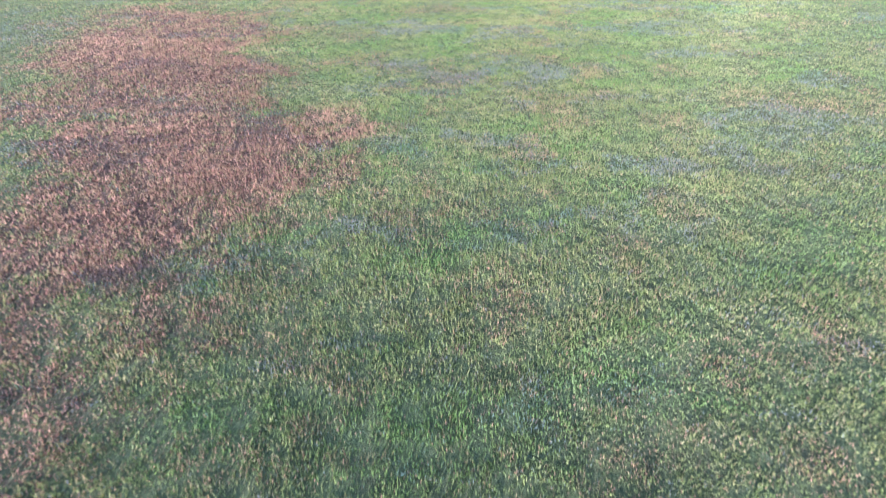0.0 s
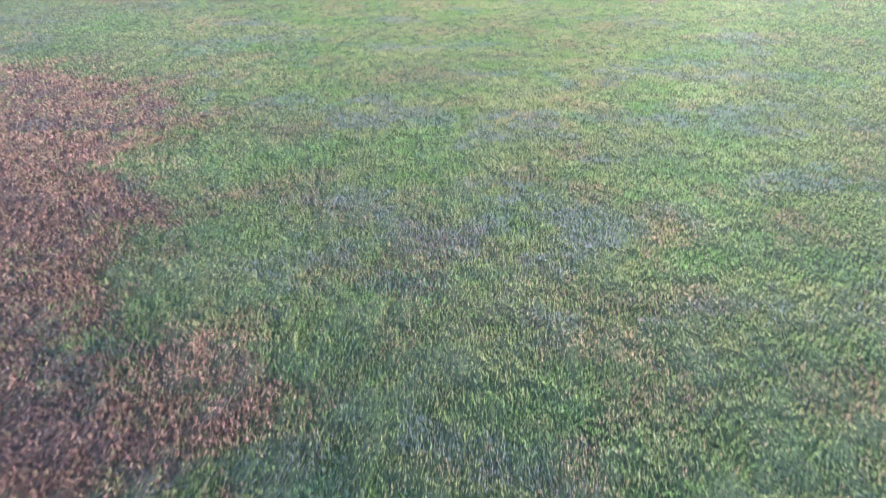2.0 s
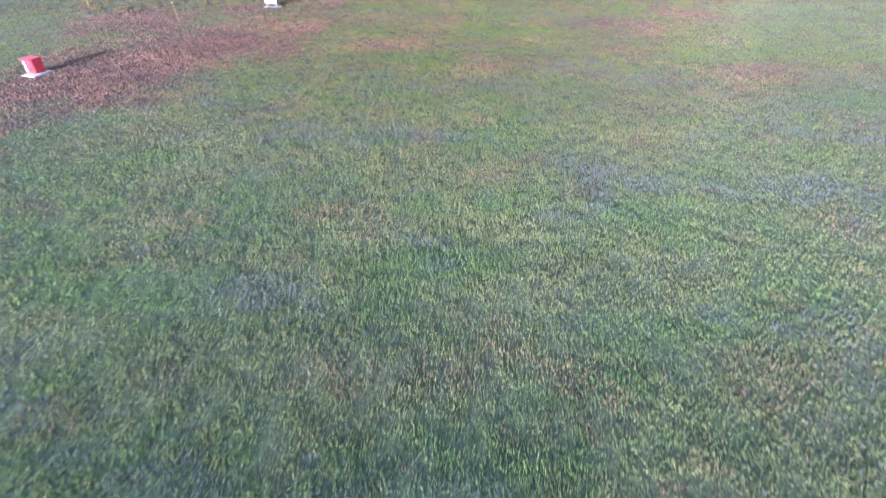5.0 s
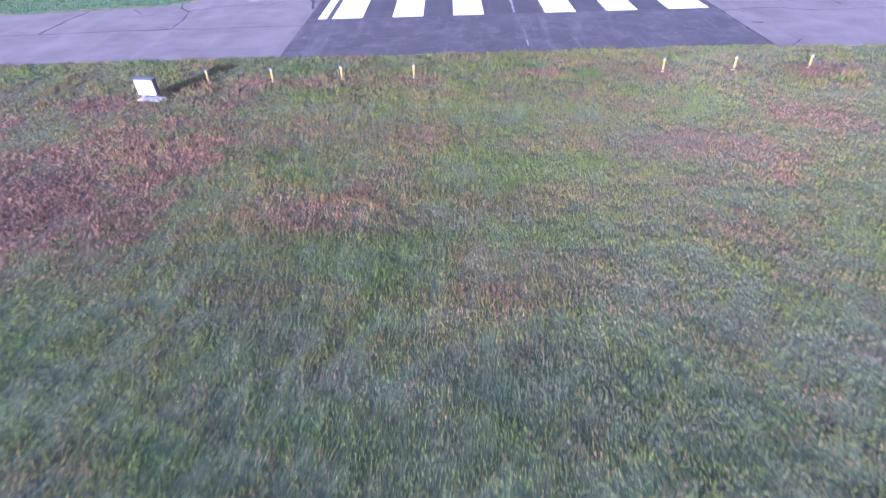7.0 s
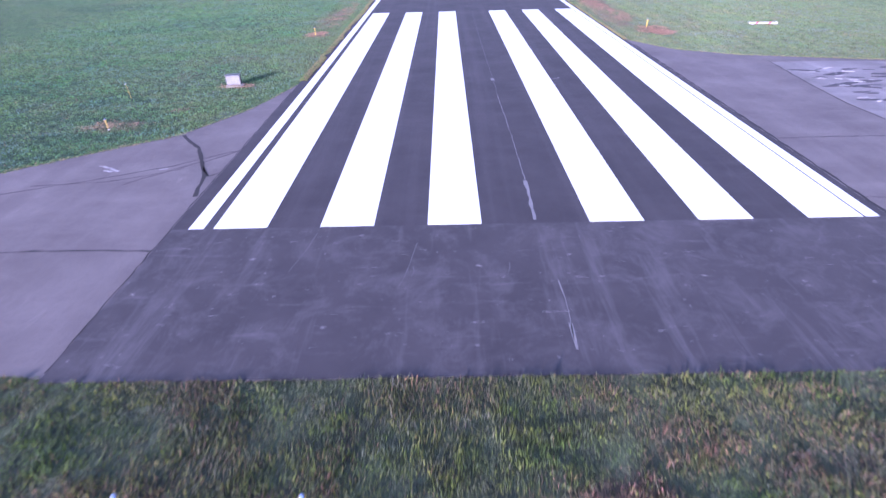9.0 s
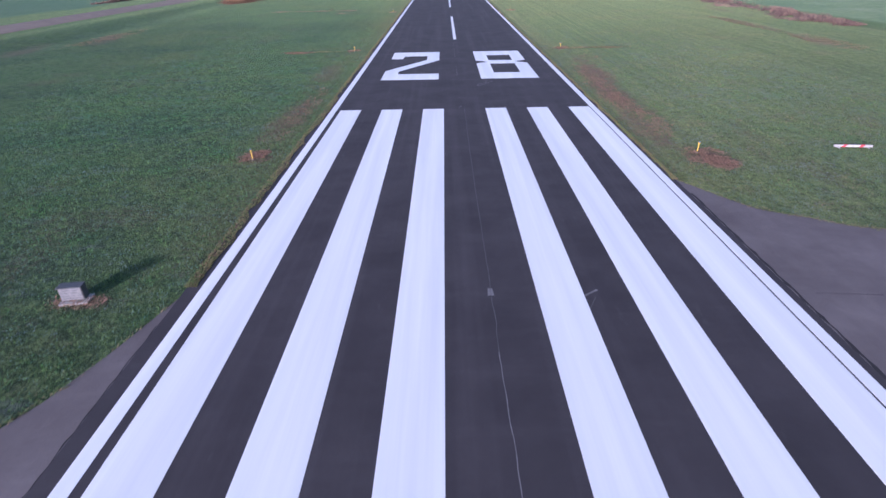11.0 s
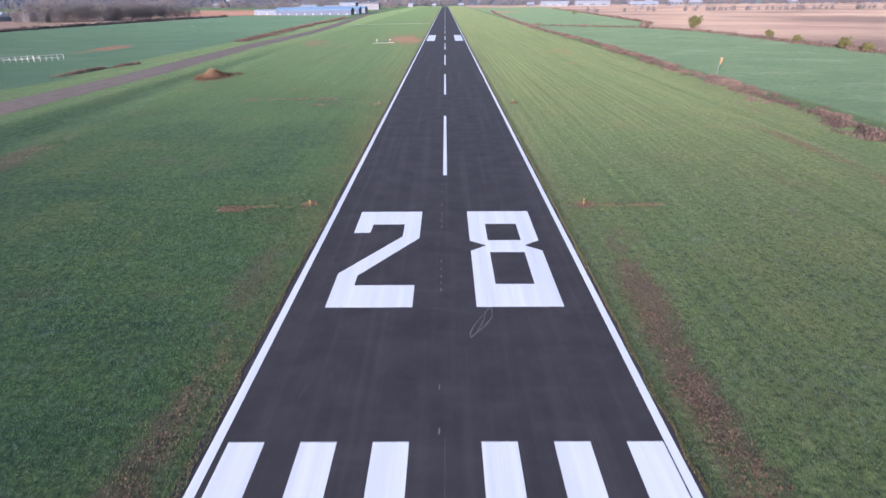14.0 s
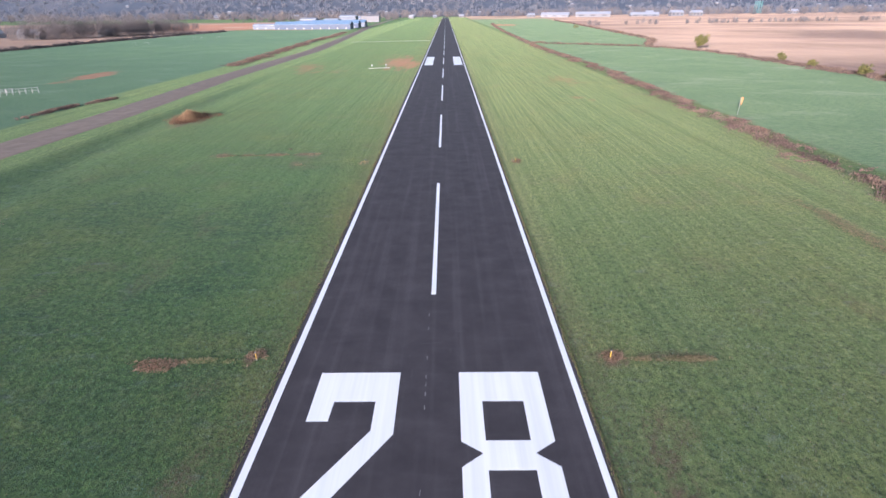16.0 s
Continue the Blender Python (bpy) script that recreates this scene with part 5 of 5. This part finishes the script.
def hangar(x, y, turn, length, depth, wall_h, rise, skin, roof, label, doors):
    t = thing("hangar", x, y, 0, turn, label, "hangar", "airfield hangars")
    part("wall", block(bmesh.new(), -length / 2, length / 2, -depth / 2, depth / 2, -0.2, wall_h), skin, t)
    bm = bmesh.new()
    prof = [(-depth / 2 - 0.6, wall_h - 0.1), (0, wall_h + rise), (depth / 2 + 0.6, wall_h - 0.1), (depth / 2 + 0.6, wall_h - 0.35), (0, wall_h + rise - 0.3), (-depth / 2 - 0.6, wall_h - 0.35)]
    ends = [[bm.verts.new((sx * (length / 2 + 0.5), py, pz)) for py, pz in prof] for sx in (-1, 1)]
    for j in range(6):
        bm.faces.new((ends[0][j], ends[0][(j + 1) % 6], ends[1][(j + 1) % 6], ends[1][j]))
    bm.faces.new(ends[0])
    bm.faces.new(ends[1][::-1])
    bmesh.ops.recalc_face_normals(bm, faces=bm.faces)
    part("roof", bm, roof, t, "ridged sheet metal roof")
    for k in range(doors):
        c = -length / 2 + (k + 0.5) * length / doors
        part("door", block(bmesh.new(), c - 0.9, c + 0.9, -depth / 2 - 0.12, -depth / 2 + 0.02, 0, 2.6), M_DOOR, t, "white metal door")
    return t


hangar(-208, 945, -7, 124, 18, 7.5, 4.0, M_BLUE, M_BLUEROOF, "long blue sheet-metal hangar row beyond the grass", 9)
hangar(-290, 972, -7, 44, 16, 6.0, 2.5, M_PALEBLUE, M_ROOF, "pale blue sheet-metal hangar beside the blue row", 3)
hangar(-198, 1006, -7, 110, 18, 7.5, 4.0, M_BLUE, M_BLUEROOF, "blue sheet-metal hangar row with a pale blue roof", 8)
hangar(-192, 1074, -7, 100, 18, 7.5, 4.0, M_PALEBLUE, M_BLUEROOF, "blue sheet-metal hangar row with a ridged roof", 7)
hangar(-287, 1250, -6, 34, 20, 11.0, 3.0, M_PALEBLUE, M_ROOF, "tall pale hangar behind the blue rows", 2)
hangar(-241, 1260, -6, 32, 20, 9.5, 2.5, M_WALL, M_ROOF, "white hangar behind the blue rows", 2)
hangar(-222, 1360, -6, 38, 24, 15.0, 3.0, M_PALEBLUE, M_ROOF, "tall grey-blue hangar behind the blue rows", 2)
hangar(-190, 1500, -4, 46, 20, 14.0, 3.0, M_WALL, M_WALL, "white hangar far along the service road", 3)


def house(x, y, turn, w, d, h, label, z=0.0):
    t = thing("house", x, y, z, turn, label, "house", "distant buildings")
    part("wall", block(bmesh.new(), -w / 2, w / 2, -d / 2, d / 2, -0.2, h), M_WALL, t)
    bm = bmesh.new()
    a = [bm.verts.new(p) for p in ((-w / 2 - 0.4, -d / 2 - 0.4, h - 0.1), (w / 2 + 0.4, -d / 2 - 0.4, h - 0.1), (w / 2 + 0.4, d / 2 + 0.4, h - 0.1), (-w / 2 - 0.4, d / 2 + 0.4, h - 0.1), (-w / 2 - 0.4, 0, h + d * 0.28), (w / 2 + 0.4, 0, h + d * 0.28))]
    for q in ((0, 1, 5, 4), (2, 3, 4, 5), (0, 4, 3), (1, 2, 5), (0, 3, 2, 1)):
        bm.faces.new([a[i] for i in q])
    part("roof", bm, M_ROOF, t, "grey pitched roof")
    for k in range(3):
        c = -w / 2 + (k + 0.5) * w / 3
        part("window", block(bmesh.new(), c - w * 0.07, c + w * 0.07, -d / 2 - 0.06, -d / 2 + 0.02, h * 0.35, h * 0.75), M_DARK, t, "dark window")


for i, (x, y, w, h) in enumerate(((365, 1950, 92, 8), (490, 1950, 112, 9), (660, 1950, 90, 6), (765, 1950, 40, 11), (835, 1960, 36, 10), (300, 2050, 22, 7), (-250, 1700, 30, 6), (-120, 2080, 18, 7), (-40, 2190, 14, 6), (60, 2190, 18, 6),
                                  (-470, 690, 14, 5), (-500, 720, 18, 5), (-540, 700, 12, 5), (-430, 760, 14, 5), (-560, 740, 20, 5), (-620, 720, 22, 5), (-900, 2300, 26, 9), (-600, 2350, 22, 9), (800, 2300, 28, 9), (1300, 2200, 30, 9))):
    house(x, y, (i * 47) % 40 - 20, w, min(w, 26), h, "low white building among distant bare trees")


def rail_fence(points, height, group):
    t = thing("rail_fence", points[0][0], points[0][1], 0, 0, "white rail fence at the edge of the crop field", "fence", group)
    ox, oy = points[0]
    for (ax, ay), (bx, by) in zip(points, points[1:]):
        n = max(2, int(math.hypot(bx - ax, by - ay) / 1.7))
        for k in range(n + 1):
            px, py = ax + (bx - ax) * k / n - ox, ay + (by - ay) * k / n - oy
            part("post", block(bmesh.new(), px - 0.05, px + 0.05, py - 0.05, py + 0.05, -0.2, height, 0.01), M_FENCE, t)
        for z in (height * 0.5, height * 0.92):
            part("rail", tube(bmesh.new(), (ax - ox, ay - oy, z), (bx - ox, by - oy, z), 0.05, 0.05, 6), M_FENCE, t)


rail_fence([(-176, 210), (-158, 224), (-144.5, 236.5)], 2.2, "field fences")
rail_fence([(-172, 222), (-155, 238)], 1.6, "field fences")
for x, y, h in ((-272, 534, 4.5), (-264, 540, 4.0), (-199, 475, 4.5), (-282, 634, 5), (-262, 632, 5), (-252, 628, 4), (-240, 640, 5)):
    t = thing("goal_frame", x, y, 0, (x * 7) % 90, "small white goal frame on the green field", "goal", "field goals")
    for sx in (-1.6, 1.6):
        part("upright", tube(bmesh.new(), (sx, 0, -0.1), (sx, 0, h * 0.6), 0.05), M_FENCE, t)
    part("crossbar", tube(bmesh.new(), (-1.6, 0, h * 0.6), (1.6, 0, h * 0.6), 0.05), M_FENCE, t)


def footpath():
    bm = ribbon(bmesh.new(), [(-84, 552), (-60, 556), (-14.5, 567)], 6.5, 0.09, 0.3, 3.0, 77)
    tagged(part("gravel_track", bm, M_CONCRETE), "pale narrow track crossing the grass", "track", kind="structure")


footpath()


# ---- far hills ----
def hill_height(x, y):
    return smooth(2500, 4300, y) * (150 + 190 * fnoise(x, y, 1400, 91)) + (fnoise(x, y, 120, 95, 3) - 0.4) * 9 * smooth(2500, 2700, y) - 1


def hills():
    k = Mat("hill_woods_hazed", 0.95)
    # the haze of the distance is painted into these blue-grey colours
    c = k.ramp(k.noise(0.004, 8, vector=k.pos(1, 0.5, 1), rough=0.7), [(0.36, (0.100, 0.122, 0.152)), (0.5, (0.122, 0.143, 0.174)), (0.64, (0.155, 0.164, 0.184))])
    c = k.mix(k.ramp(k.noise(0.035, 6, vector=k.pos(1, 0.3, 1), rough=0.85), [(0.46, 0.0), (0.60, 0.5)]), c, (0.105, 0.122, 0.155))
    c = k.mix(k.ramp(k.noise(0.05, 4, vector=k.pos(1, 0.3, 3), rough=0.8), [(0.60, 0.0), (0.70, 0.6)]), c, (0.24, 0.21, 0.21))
    k.color(c)
    k.b.inputs["Specular IOR Level"].default_value = 0.0
    gx, gy = np.linspace(-4700, 4700, 520), np.linspace(2500, 4700, 130)
    X, Y = np.meshgrid(gx, gy)
    x, y = X.ravel(), Y.ravel()
    z = hill_height(x, y)
    nx, ny = len(gx), len(gy)
    i = np.arange(nx * ny).reshape(ny, nx)
    faces = np.stack([i[:-1, :-1], i[:-1, 1:], i[1:, 1:], i[1:, :-1]], -1).reshape(-1, 4)
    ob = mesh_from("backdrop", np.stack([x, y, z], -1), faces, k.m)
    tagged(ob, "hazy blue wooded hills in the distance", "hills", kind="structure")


hills()
# hillside trees take the same blue haze in their base colour
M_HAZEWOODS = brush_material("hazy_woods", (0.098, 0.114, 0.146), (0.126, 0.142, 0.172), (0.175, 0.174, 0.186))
hy = 2510 + 1500 * g0.random(4600) ** 1.2
hx = g0.uniform(-0.95, 0.95, 4600) * hy
hz = hill_height(hx, hy)
patch = fnoise(hx, hy * 2.0, 420, 97) > 0.22
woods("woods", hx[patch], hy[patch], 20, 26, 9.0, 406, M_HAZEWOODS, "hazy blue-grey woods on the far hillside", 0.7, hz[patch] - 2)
rh = random.Random(12)
for i in range(34):
    y = rh.uniform(2550, 3500)
    x = rh.uniform(-0.85, 0.85) * y
    z = float(hill_height(np.array([x]), np.array([y]))[0])
    house(x, y, rh.uniform(-30, 30), rh.uniform(9, 17), rh.uniform(8, 11), rh.uniform(6, 9), "white house among the woods on the hillside", z + 5.0)

M_TEAL = plain("turquoise_paint", (0.06, 0.17, 0.18), 0.6, 0.0, 0.08, 0.2)
for k in range(4):
    t = thing("silo", 1283 + 9 * k, 2440, 0, 0, "tall turquoise silo beyond the tilled field", "silo", "far silos")
    part("shell", tube(bmesh.new(), (0, 0, -1), (0, 0, 46), 2.6, 2.6, 16), M_TEAL, t)
    part("roof", tube(bmesh.new(), (0, 0, 46), (0, 0, 48), 2.8, 0.4, 16), M_ROOF, t, "pale conical roof")
